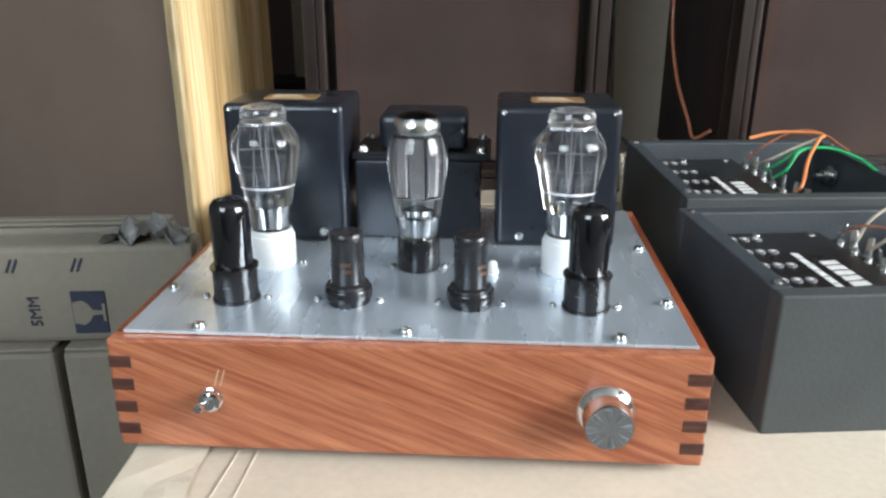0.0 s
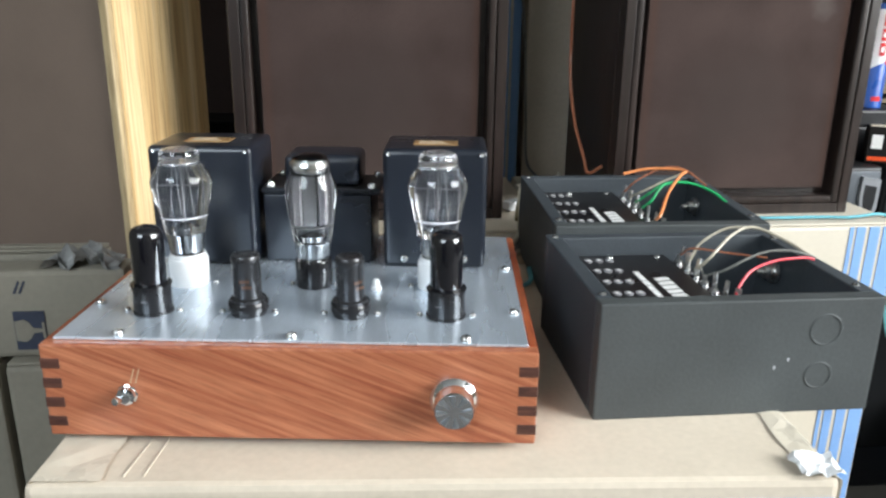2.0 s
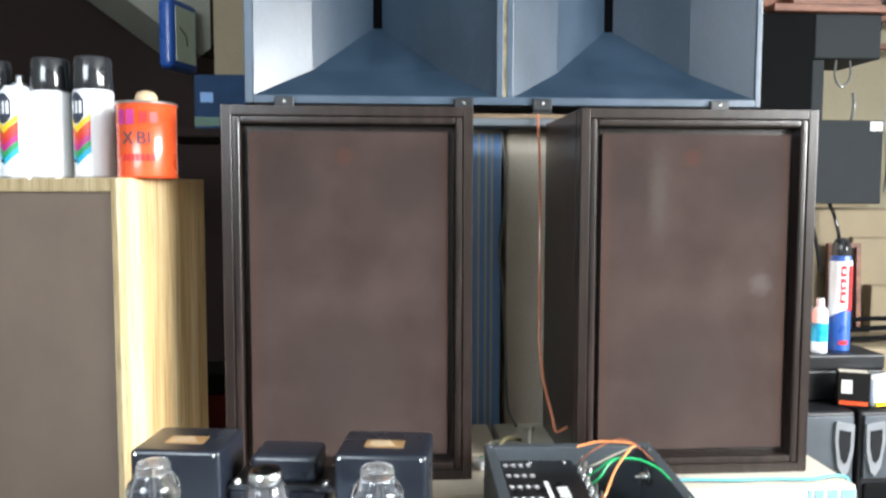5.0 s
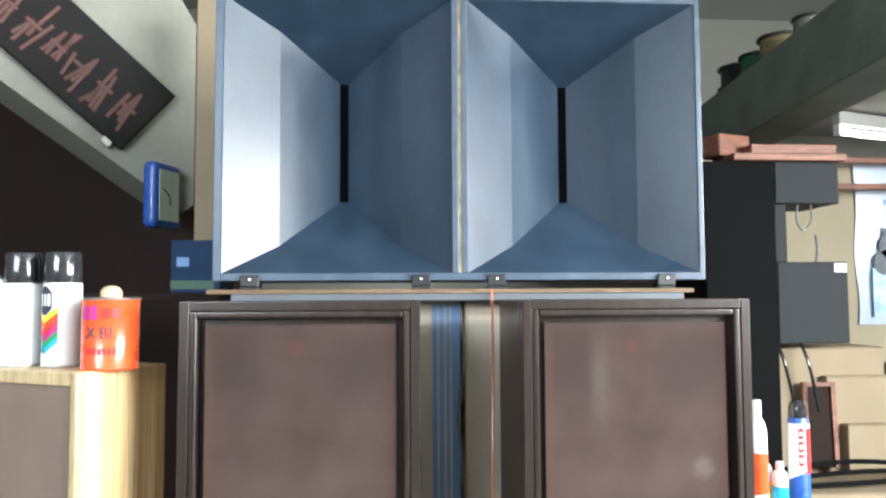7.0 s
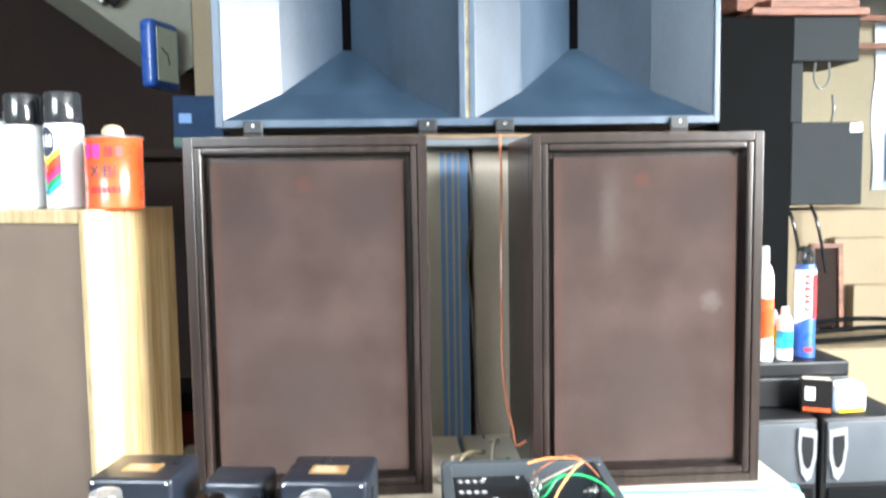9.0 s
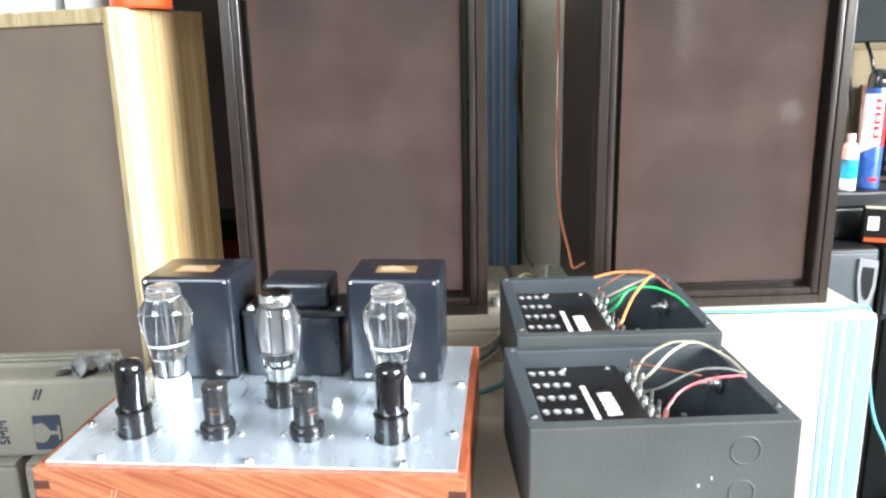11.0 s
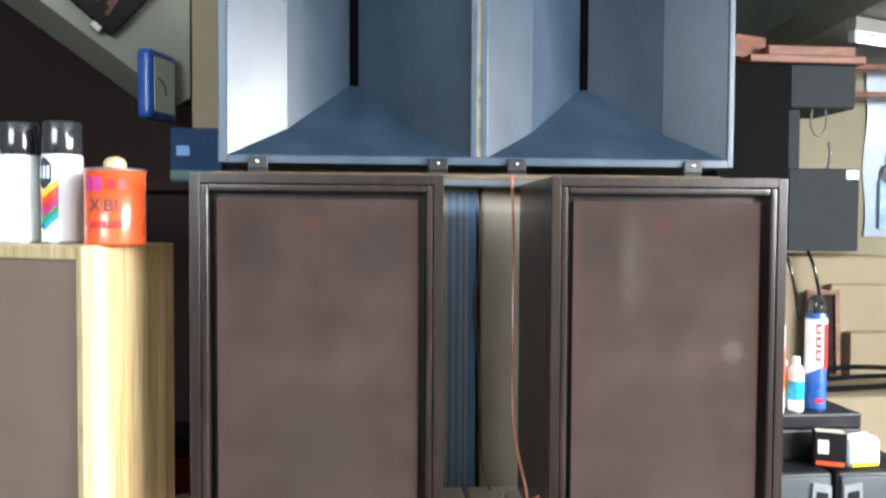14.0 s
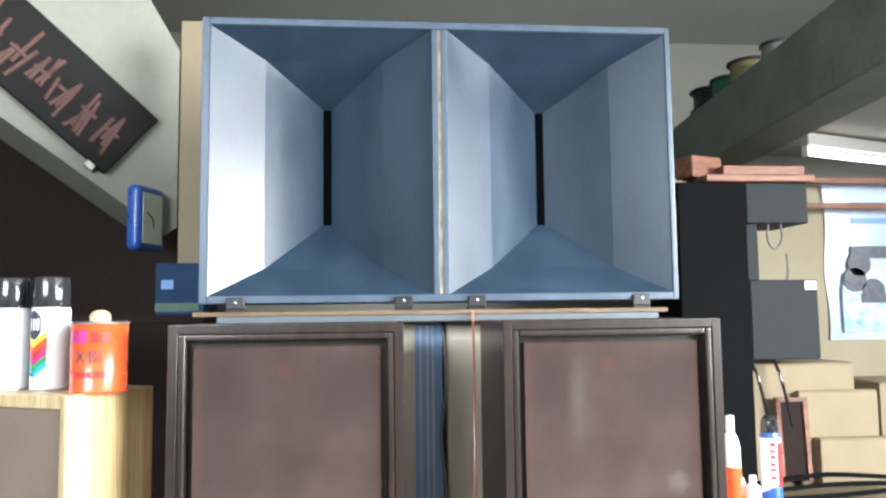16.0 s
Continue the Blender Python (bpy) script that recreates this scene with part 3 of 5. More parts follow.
OCT = [(-0.1280, 0.066), (-0.0465, 0.066), (0.0405, 0.066), (0.1215, 0.066)]
POW = [(-0.1205, 0.137), (0.1120, 0.137)]
REC = (-0.003, 0.137)
near = []
for x, y in OCT:
    near += [(x - 0.0225, y, ZP), (x + 0.0225, y, ZP)]
near += [(REC[0] - 0.0205, REC[1], ZP), (REC[0] + 0.0205, REC[1], ZP)]
for x, y in POW:
    near += [(x - 0.0245, y, ZP), (x + 0.0245, y, ZP)]
screws(plate, near, name="socket_screw", r=0.0027, h=0.0028)
part("pilot_lamp", lathe([(0, 0), (0.005, 0), (0.005, 0.003), (0.0035, 0.0035), (0.0035, 0.008), (0.002, 0.010), (0, 0.0105)], 16, m=pose(0.056, 0.127, ZP)), CERAMIC, amp, "small white pilot lamp", True)
for x, y in POW:
    part("ceramic_socket", lathe([(0, 0), (0.0178, 0), (0.0182, 0.001), (0.0182, 0.0245), (0.0174, 0.026), (0, 0.026)], 36, m=pose(x, y, ZP)), CERAMIC, amp, "white glazed ceramic tube socket", True)

# toggle switch
sw = part("toggle_switch", lathe([(0, 0), (0.0085, 0), (0.0085, 0.0018), (0.0075, 0.0025), (0.0075, 0.006), (0.0048, 0.0065), (0.0048, 0.009), (0, 0.009)], 8, m=pose(-0.1280, 0, 0.0465, 90, 0, 0)), CHROME, amp, "chromed toggle switch", True)
part("lever", lathe([(0, 0), (0.0018, 0), (0.0022, 0.006), (0.0034, 0.0095), (0.0030, 0.0115), (0, 0.0122)], 16, m=pose(-0.1280, -0.007, 0.0465, 80, 0, -16)), CHROME, sw, smooth=True)
for dx in (-0.002, 0.002):
    part("scratch", box((-0.0004, -0.0003, 0), (0.0004, 0.0004, 0.013)), CORK, amp, "pale scratch in the wood", m=pose(-0.1235 + dx, 0, 0.0555, 0, 18, 0))
# volume knob
KM = pose(0.1295, -0.0005, 0.0475, 90, 0, 0)
knob = part("volume_knob", lathe([(0, 0), (0.0195, 0), (0.0197, 0.0015), (0.0190, 0.0035), (0.0162, 0.0062), (0.0155, 0.007), (0.0155, 0.0195), (0.0149, 0.0210), (0.0136, 0.0210)], 48, m=KM), CHROME, amp, "chromed volume knob", True)
kf = bmesh.new()
mid = kf.verts.new((0, 0, 0.0207))
rim = [kf.verts.new((0.0136 * math.cos(math.pi * k / 16), 0.0136 * math.sin(math.pi * k / 16), 0.0210 + 0.0007 * math.sin(k * math.pi / 2 + 0.6))) for k in range(32)]
low = [kf.verts.new((v.co.x, v.co.y, 0.0195)) for v in rim]
for k in range(32):
    kf.faces.new((mid, rim[k], rim[(k + 1) % 32]))
    kf.faces.new((rim[k], low[k], low[(k + 1) % 32], rim[(k + 1) % 32]))
part("knob_face", kf, SPUN, knob, "spun aluminium face", m=KM)


def output_transformer(x0, x1):
    cx = (x0 + x1) / 2
    b = box((x0, 0.190, ZP + 0.0005), (x1, 0.277, ZP + 0.1195), 0.006, 3)
    t = part("transformer_cover", b, BLACK_TIN, amp, "black enamelled transformer can", True)
    part("label_plate", box((cx - 0.022, 0.216, ZP + 0.1195), (cx + 0.022, 0.240, ZP + 0.1202)), BRASS, t, "small brass label with unreadable print")
    for k in range(3):
        part("printed_mark", box((cx - 0.017, 0.221 + k * 0.006, ZP + 0.1202), (cx + 0.012 - k * 0.003, 0.2235 + k * 0.006, ZP + 0.1205)), CARD_EDGE, t)
    screws(t, [(cx - 0.03, 0.1895, ZP + 0.010), (cx + 0.03, 0.1895, ZP + 0.010)], r=0.004, h=0.003, turn=pose(0, 0, 0, 90, 0, 0))
    screws(t, [(x0 + 0.006, 0.1905, ZP + 0.1145), (x1 - 0.006, 0.1905, ZP + 0.1145)], name="corner_rivet", r=0.0022, h=0.0016, turn=pose(0, 0, 0, 60, 0, 0))


output_transformer(-0.1710, -0.0700)
output_transformer(0.0570, 0.1585)
mains = part("mains_transformer", box((-0.064, 0.204, ZP + 0.0005), (0.044, 0.281, ZP + 0.070), 0.003, 2), BLACK_TIN, amp, "black mains transformer with exposed core", True)
part("core", box((-0.066, 0.208, ZP + 0.070), (0.052, 0.277, ZP + 0.076), 0.0006), BLACK_IRON, mains)
for k in range(5):
    part("lamination", box((-0.0665, 0.2075, ZP + 0.0708 + k * 0.001), (0.0525, 0.2775, ZP + 0.0712 + k * 0.001)), BLACK_TIN, mains)
part("end_bell", box((-0.044, 0.214, ZP + 0.076), (0.032, 0.271, ZP + 0.108), 0.008, 3), BLACK_TIN, mains, smooth=True)
screws(mains, [(-0.058, 0.213, ZP + 0.076), (0.044, 0.213, ZP + 0.076), (-0.058, 0.271, ZP + 0.076), (0.044, 0.271, ZP + 0.076)], name="hex_bolt", r=0.0048, h=0.005)


def world_on_amp(x, y, z):
    return AMP @ Matrix.Translation((x, y, z))


def shell(profile, wall=0.0011):
    """Closed thin-walled glass from an outer profile that runs from the open foot to the closed top."""
    inner = [(max(r - wall, 0.0), z - (wall if r < 1e-6 else 0)) for r, z in profile][::-1]
    return profile + inner


def power_tube(x, y, turn):
    m = world_on_amp(x, y, ZP + 0.018)
    t = thing("power_tube", m @ pose(0, 0, 0, 0, 0, turn), "clear glass power tube with a round shoulder in a white socket", "vacuum tube", "power tubes")
    part("base", lathe([(0, 0), (0.0165, 0), (0.0165, 0.010), (0.0158, 0.012), (0, 0.012)], 32), CERAMIC, t, smooth=True)
    prof = [(0.0148, 0.012), (0.0162, 0.024), (0.0198, 0.042), (0.0238, 0.060), (0.0266, 0.074), (0.0271, 0.080), (0.0250, 0.087), (0.0208, 0.0925), (0.0180, 0.0962), (0.0173, 0.1000), (0.0173, 0.1042), (0.0155, 0.1080), (0.0100, 0.1098), (0, 0.1103)]
    env = part("glass_envelope", lathe(shell(prof), 40), CLEAR, t, "clear shouldered glass", True)
    env.visible_shadow = False
    part("getter_film", lathe([(0.0136, 0.0145), (0.0143, 0.020), (0.0164, 0.032), (0.0160, 0.032), (0.0139, 0.020), (0.0132, 0.0145)], 32), GETTER, t, "silvery getter film", True)
    part("mica_disc", lathe([(0, 0.0475), (0.0150, 0.0475), (0.0150, 0.0487), (0, 0.0487)], 24), MICA, t)
    part("top_ring", lathe([(0.0122, 0.0965), (0.0135, 0.0965), (0.0135, 0.0972), (0.0122, 0.0972)], 24), STEEL, t)
    part("glass_stem", lathe([(0.006, 0.012), (0.0055, 0.030), (0.007, 0.040), (0.002, 0.0445), (0, 0.0445)], 16), CLEAR, t, smooth=True)
    for px in (-0.0115, 0.0, 0.0115):
        part("support_rod", lathe([(0, 0.038), (0.0006, 0.038), (0.0006, 0.0990), (0, 0.0990)], 8, m=pose(px, 0, 0)), ROD, t)
    wires = bmesh.new()
    for k in range(4):
        box((-0.0115, -0.0002, 0.056 + k * 0.010), (0.0115, 0.0002, 0.0563 + k * 0.010), bm=wires)
    part("grid_wire", wires, ROD, t)
    part("anode_frame", cable([(-0.0115, 0.0045, 0.052), (-0.0115, 0.0045, 0.094), (0.0115, 0.0045, 0.094), (0.0115, 0.0045, 0.052)], 0.0004, 6, 4), ROD, t)
    part("filament_wire", cable([(-0.006, -0.002, 0.05), (-0.003, -0.002, 0.095), (0, -0.002, 0.052), (0.003, -0.002, 0.095), (0.006, -0.002, 0.05)], 0.00025, 6, 6), ROD, t)
    return t


for (x, y), a in zip(POW, (8, -5)):
    power_tube(x, y, a)

rect = thing("rectifier_tube", world_on_amp(REC[0], REC[1], ZP), "clear glass rectifier tube with a black base", "vacuum tube")
part("base", lathe([(0, 0), (0.0165, 0), (0.0168, 0.001), (0.0168, 0.024), (0.0160, 0.026), (0, 0.026)], 36), BAKELITE, rect, "glossy black base", True)
prof = [(0.0145, 0.0262), (0.0155, 0.030), (0.0178, 0.045), (0.0208, 0.066), (0.0234, 0.086), (0.0230, 0.096), (0.0192, 0.104), (0.0178, 0.108), (0.0178, 0.116), (0.0155, 0.1210), (0.0090, 0.1238), (0, 0.1245)]
part("glass_envelope", lathe(shell(prof), 40), CLEAR, rect, "clear shouldered glass", True).visible_shadow = False
part("getter_film", lathe([(0.0130, 0.0275), (0.0138, 0.030), (0.0160, 0.043), (0.0156, 0.043), (0.0134, 0.030), (0.0126, 0.0275)], 32), GETTER, rect, smooth=True)
part("top_getter", lathe([(0.0164, 0.1085), (0.0166, 0.1155), (0.0142, 0.1195), (0.0138, 0.1190), (0.0161, 0.1152), (0.0160, 0.1085)], 32), GETTER, rect, "silvery ring under the dome", True)
for s in (-1, 1):
    part("anode_plate", box((s * 0.0078 - 0.0036, -0.0055, 0.060), (s * 0.0078 + 0.0036, 0.0055, 0.104), 0.0014), ROD, rect, "grey anode plate")
    part("support_rod", lathe([(0, 0.036), (0.0008, 0.036), (0.0008, 0.110), (0, 0.110)], 8, m=pose(s * 0.0135, 0, 0)), ROD, rect)
part("dark_core", box((-0.0036, -0.004, 0.060), (0.0036, 0.004, 0.104)), GREY_ANODE, rect)
part("lower_spacer", lathe([(0, 0.0585), (0.0138, 0.0585), (0.0138, 0.0592), (0, 0.0592)], 24), GREY_ANODE, rect)
part("glass_stem", lathe([(0.006, 0.026), (0.006, 0.042), (0.007, 0.050), (0.002, 0.055), (0, 0.055)], 16), GETTER, rect, smooth=True)

black = thing("octal_tube", world_on_amp(*OCT[0], ZP), "black-coated glass octal tube with a black base", "vacuum tube", "black octal tubes")
part("base", lathe([(0, 0), (0.0168, 0), (0.0168, 0.002), (0.0158, 0.0025), (0.0158, 0.0235), (0.0170, 0.0240), (0.0170, 0.0255), (0, 0.0255)], 36), BAKELITE, black, "dark bakelite base", True)
part("glass_envelope", lathe([(0.0133, 0.0255), (0.0138, 0.030), (0.0138, 0.064), (0.0130, 0.070), (0.0105, 0.0735), (0.0070, 0.0748), (0.0035, 0.0752), (0.002, 0.0765), (0, 0.0768)], 36), BLACK_GLASS, black, "glossy black-coated glass", True)
part("printed_mark", box((-0.004, -0.01605, 0.013), (0.001, -0.0157, 0.0136)), GREY_INK, black)
copy_thing(black, world_on_amp(*OCT[3], ZP) @ pose(0, 0, 0, 0, 0, -20))

metal = thing("metal_tube", world_on_amp(*OCT[1], ZP), "dark grey metal octal tube with faded orange print", "vacuum tube", "metal octal tubes")
part("wafer_base", lathe([(0, 0), (0.0150, 0), (0.0150, 0.004), (0.0168, 0.0045), (0.0168, 0.011), (0.0160, 0.012), (0, 0.012)], 36), BAKELITE, metal, "black wafer base", True)
part("key_notch", box((-0.004, -0.0158, 0.0), (0.004, -0.0150, 0.0044)), BLACK_IRON, metal)
part("metal_envelope", lathe([(0.0150, 0.012), (0.0150, 0.014), (0.0118, 0.0155), (0.0118, 0.046), (0.0122, 0.0465), (0.0122, 0.050), (0.0112, 0.052), (0, 0.0525)], 36), METAL_TUBE, metal, "blackened metal envelope", True)
mk = bmesh.new()
for k, (a0, a1) in enumerate(((-0.003, 0.005), (-0.001, 0.005))):
    for x in range(4):
        box((a0 + x * 0.002, -0.01195 + 0.0001 * x, 0.030 - k * 0.005), (a0 + x * 0.002 + 0.0013, -0.0112, 0.0325 - k * 0.005), bm=mk)
part("printed_mark", mk, FADED_PRINT, metal, "faded orange print")
copy_thing(metal, world_on_amp(*OCT[2], ZP) @ pose(0, 0, 0, 0, 0, 40))


# ---- crossover boxes ----
def crossover(m, w, d, label, wires):
    h, t = 0.108, 0.0155
    c = thing("crossover_box", m, label, "crossover", "open crossover boxes")
    part("front_board", box((0, 0, 0), (w, t, h), 0.0018, 2), XO_FRONT, c, "slate textured paint")
    part("back_board", box((0, d - t, 0), (w, d, h), 0.0018, 2), XO_PAINT, c)
    part("side_board", box((0, t, 0), (t, d - t, h), 0.0015, 2), XO_PAINT, c)
    part("side_board", box((w - t, t, 0), (w, d - t, h), 0.0015, 2), XO_PAINT, c)
    part("bottom_board", box((t, t, 0.003), (w - t, d - t, 0.012)), XO_INSIDE, c)
    screws(c, [(0.008, 0.024, h), (0.008, d - 0.012, h), (w - 0.010, 0.03, h), (w - 0.010, d - 0.03, h)], r=0.0035, h=0.0016)
    # sunk dial panel with rows of holes and a lettered strip
    px, z = 0.128, 0.088
    panel = part("dial_panel", box((t + 0.001, t + 0.001, z - 0.004), (px, d - t - 0.001, z), 0.0008), PANEL_BLACK, c, "black dial panel with white print")
    sx = (px - t)
    for i in range(4):
        for j in range(5):
            x, y = t + 0.012 + i * 0.0112, t + 0.026 + j * (d - 2 * t - 0.046) / 4
            part("socket_ring", lathe([(0.0028, 0), (0.0044, 0), (0.0044, 0.0016), (0.0028, 0.0016)], 12, m=pose(x, y, z)), GREY_INK, panel, smooth=True)
            part("socket_plug", lathe([(0, 0), (0.0026, 0), (0.0022, 0.0016), (0, 0.0018)], 8, m=pose(x, y, z)), WHITE_INK, panel, smooth=True)
    part("jumper_bar", box((t + 0.010, t + 0.010, z), (t + 0.056, t + 0.015, z + 0.002), 0.0008), GREY_INK, panel)
    b = bmesh.new()
    for k in range(7):
        box((t + 0.0585, t + 0.026 + k * 0.0135, z), (t + 0.0645, t + 0.037 + k * 0.0135, z + 0.0005), bm=b)
    part("printed_bar", b, WHITE_INK, panel, "white unreadable lettering")
    logo = bmesh.new()
    for k in range(5):
        prism([(0, 0), (0.015, 0.002), (0.015, 0.0095), (0, 0.0075)], 0.0005, "z", logo)
        logo.transform(Matrix.Translation((0, 0.0112, 0))) if k < 4 else None
    logo.transform(Matrix.Translation((t + 0.073, t + 0.046, z)))
    part("printed_logo", logo, WHITE_INK, panel, "white slanted block mark")
    part("paper_tag", box((t + 0.083, t + 0.022, z + 0.0004), (t + 0.103, t + 0.036, z + 0.0012)), CORK, panel, "small cream paper tag")
    screws(panel, [(t + 0.006, t + 0.008, z), (t + 0.05, d - t - 0.009, z), (px - 0.012, d - t - 0.010, z)], r=0.0034, h=0.002)
    # terminal row with solder lugs
    strip = part("terminal_strip", box((px + 0.001, t + 0.012, z - 0.010), (px + 0.016, d - t - 0.012, z - 0.003), 0.001), BAKELITE, c, "terminal strip with solder lugs")
    ends = []
    rng = random.Random(11)
    for k in range(7):
        y = t + 0.022 + k * (d - 2 * t - 0.044) / 6
        part("terminal_screw", lathe([(0, 0), (0.0042, 0), (0.0042, 0.003), (0.002, 0.004), (0.002, 0.009), (0, 0.0095)], 12, m=pose(px + 0.008, y, z - 0.003)), STEEL, strip, smooth=True)
        part("solder_lug", box((-0.001, -0.0032, 0), (0.0006, 0.0032, 0.017), 0.0008), TIN, strip, m=pose(px + 0.010, y + 0.003, z - 0.002, rng.uniform(-18, 18), rng.uniform(-25, 35), rng.uniform(-40, 40)))
        ends.append((px + 0.010, y, z + 0.006))
    # potentiometers seen in the dark half
    for x, y, zz in ((px + 0.045, d * 0.42, 0.055), (w - t - 0.004, d * 0.72, 0.080)):
        pm = pose(x, y, zz, 0, 0, 0) if x < w - t - 0.01 else pose(x, y, zz, 0, -90, 0)
        part("screw_post", lathe([(0, 0), (0.012, 0), (0.012, 0.004), (0.007, 0.005), (0.007, 0.012), (0.003, 0.013), (0.003, 0.020), (0, 0.020)], 20, m=pm), STEEL, c, smooth=True)
    part("inner_post", box((px + 0.03, d * 0.42 - 0.018, 0.012), (px + 0.07, d * 0.42 + 0.018, 0.055), 0.002), XO_INSIDE, c)
    for material, r, k, pts, name in wires:
        part(name, cable([ends[k]] + pts, r, 8, 8), material, c, smooth=True)
    # wear marks on the front
    return c, w, d, h


xo1, w, d, h = crossover(pose(0.2090, -0.0415, 0.70, 0, 0, -0.5), 0.252, 0.205, "open dark slate crossover box with red and grey wires", (
    (WIRE_RED, 0.0014, 0, [(0.140, 0.045, 0.100), (0.160, 0.062, 0.112), (0.190, 0.075, 0.117), (0.225, 0.085, 0.116), (0.236, 0.088, 0.113)], "red_wire"),
    (WIRE_CLEAR, 0.0016, 4, [(0.145, 0.115, 0.108), (0.175, 0.135, 0.125), (0.205, 0.150, 0.128), (0.232, 0.130, 0.118), (0.240, 0.100, 0.112)], "clear_wire"),
    (WIRE_CLEAR, 0.0015, 5, [(0.150, 0.150, 0.112), (0.180, 0.160, 0.124), (0.206, 0.155, 0.127)], "clear_wire"),
    (WIRE_GREY, 0.0014, 3, [(0.150, 0.09, 0.104), (0.185, 0.095, 0.118), (0.215, 0.095, 0.120), (0.238, 0.092, 0.114)], "grey_wire"),
    (WIRE_COPPER, 0.0010, 6, [(0.140, 0.145, 0.108), (0.165, 0.115, 0.112), (0.190, 0.09, 0.115)], "copper_wire")))
for x, z, r in ((0.201, 0.079, 0.0135), (0.200, 0.036, 0.0115)):
    ring = bmesh.new()
    b = lathe([(r + 0.0022, 0), (r + 0.0010, 0.0013), (r, 0.0014), (r - 0.0016, -0.0008), (0, -0.0002)], 28, m=pose(x, 0.0006, z, 90, 0, 0))
    part("plugged_hole", b, XO_FRONT, xo1, "filled and painted-over hole")
for x, z in ((0.158, 0.043), (0.170, 0.050)):
    part("chip", box((x, -0.0004, z), (x + 0.0014, 0.0004, z + 0.0035)), MICA, xo1, "small white paint chip")
xo2, w, d, h = crossover(pose(0.2310, 0.1985, 0.70, 2.4, 0, -1.5), 0.250, 0.226, "open blue-black crossover box with orange and green wires", (
    (WIRE_ORANGE, 0.0019, 1, [(0.142, 0.060, 0.102), (0.165, 0.100, 0.118), (0.195, 0.140, 0.130), (0.206, 0.152, 0.131), (0.196, 0.162, 0.132), (0.160, 0.172, 0.130), (0.128, 0.170, 0.124)], "orange_wire"),
    (WIRE_GREEN, 0.0018, 3, [(0.146, 0.105, 0.106), (0.166, 0.120, 0.122), (0.198, 0.122, 0.124), (0.225, 0.108, 0.116), (0.238, 0.088, 0.106)], "green_wire"),
    (WIRE_GREEN, 0.0016, 4, [(0.150, 0.125, 0.110), (0.170, 0.130, 0.121), (0.200, 0.126, 0.123)], "green_wire"),
    (WIRE_CLEAR, 0.0015, 5, [(0.146, 0.145, 0.106), (0.175, 0.150, 0.118), (0.202, 0.152, 0.129)], "clear_wire"),
    (WIRE_COPPER, 0.0012, 6, [(0.150, 0.175, 0.114), (0.185, 0.178, 0.130), (0.206, 0.160, 0.132), (0.226, 0.130, 0.118)], "copper_wire")))


# ---- brown loudspeakers ----
def brown_speaker(x0, label, spot):
    w, h, d = 0.385, 0.590, 0.275
    s = thing("loudspeaker", pose(x0, 0.490, 0.7365), label, "loudspeaker", "pair of brown loudspeakers")
    t = 0.018
    for nm, lo, hi in (("side_board", (0, 0.03, 0), (t, d, h)), ("side_board", (w - t, 0.03, 0), (w, d, h)), ("bottom_board", (t, 0.03, 0), (w - t, d, t)), ("top_board", (t, 0.03, h - t), (w - t, d, h)), ("back_board", (t, d - t, t), (w - t, d - 0.001, h - t))):
        part(nm, box(lo, hi, 0.002), SPEAKER_WOOD, s)
    # stepped frame round the cloth: flat band, bead, inner step
    def ring(name, i0, i1, y0, y1, bev):
        for lo, hi in (((i0, i0), (i1, h - i0)), ((w - i1, i0), (w - i0, h - i0)), ((i1, i0), (w - i1, i1)), ((i1, h - i1), (w - i1, h - i0))):
            part(name, box((lo[0], y0, lo[1]), (hi[0], y1, hi[1]), bev, 3), SPEAKER_WOOD, s)
    ring("frame_band", 0.0, 0.0155, 0.0, 0.03, 0.0018)
    ring("frame_bead", 0.0158, 0.0275, 0.001, 0.03, 0.0042)
    ring("frame_step", 0.0278, 0.0400, 0.0255, 0.03, 0.001)
    g = bmesh.new()
    nx, nz = 12, 18
    x0_, x1_, z0_, z1_ = 0.0385, w - 0.0385, 0.0385, h - 0.0385
    rows = [[g.verts.new((x0_ + (x1_ - x0_) * i / nx, 0.0140 - 0.0012 * math.sin(math.pi * i / nx) * math.sin(math.pi * j / nz), z0_ + (z1_ - z0_) * j / nz)) for i in range(nx + 1)] for j in range(nz + 1)]
    for a, c in zip(rows, rows[1:]):
        for i in range(nx):
            g.faces.new((a[i], a[i + 1], c[i + 1], c[i]))
    back = [g.verts.new((x, 0.028, z)) for x, z in ((x0_, z0_), (x1_, z0_), (x1_, z1_), (x0_, z1_))]
    g.faces.new(back[::-1])
    for edge, (p, q) in ((rows[0], (0, 1)), ([r[-1] for r in rows], (1, 2)), (rows[-1][::-1], (2, 3)), ([r[0] for r in rows][::-1], (3, 0))):
        g.faces.new([*edge, back[q], back[p]])
    part("grille_cloth", g, GRILLE_SPOTTED if spot else GRILLE, s, "stained brown grille cloth", True)
    return s


brown_speaker(-0.159, "dark brown loudspeaker with a stained cloth grille on a carton", False)
brown_speaker(0.395, "dark brown loudspeaker whose cloth grille has a chalky spot", True)


# ---- double horn ----
horn = thing("double_horn", pose(-0.180, 0.806, 1.366), "blue-grey painted double-cell horn standing on boards", "horn")
HW, HH = 1.018, 0.606


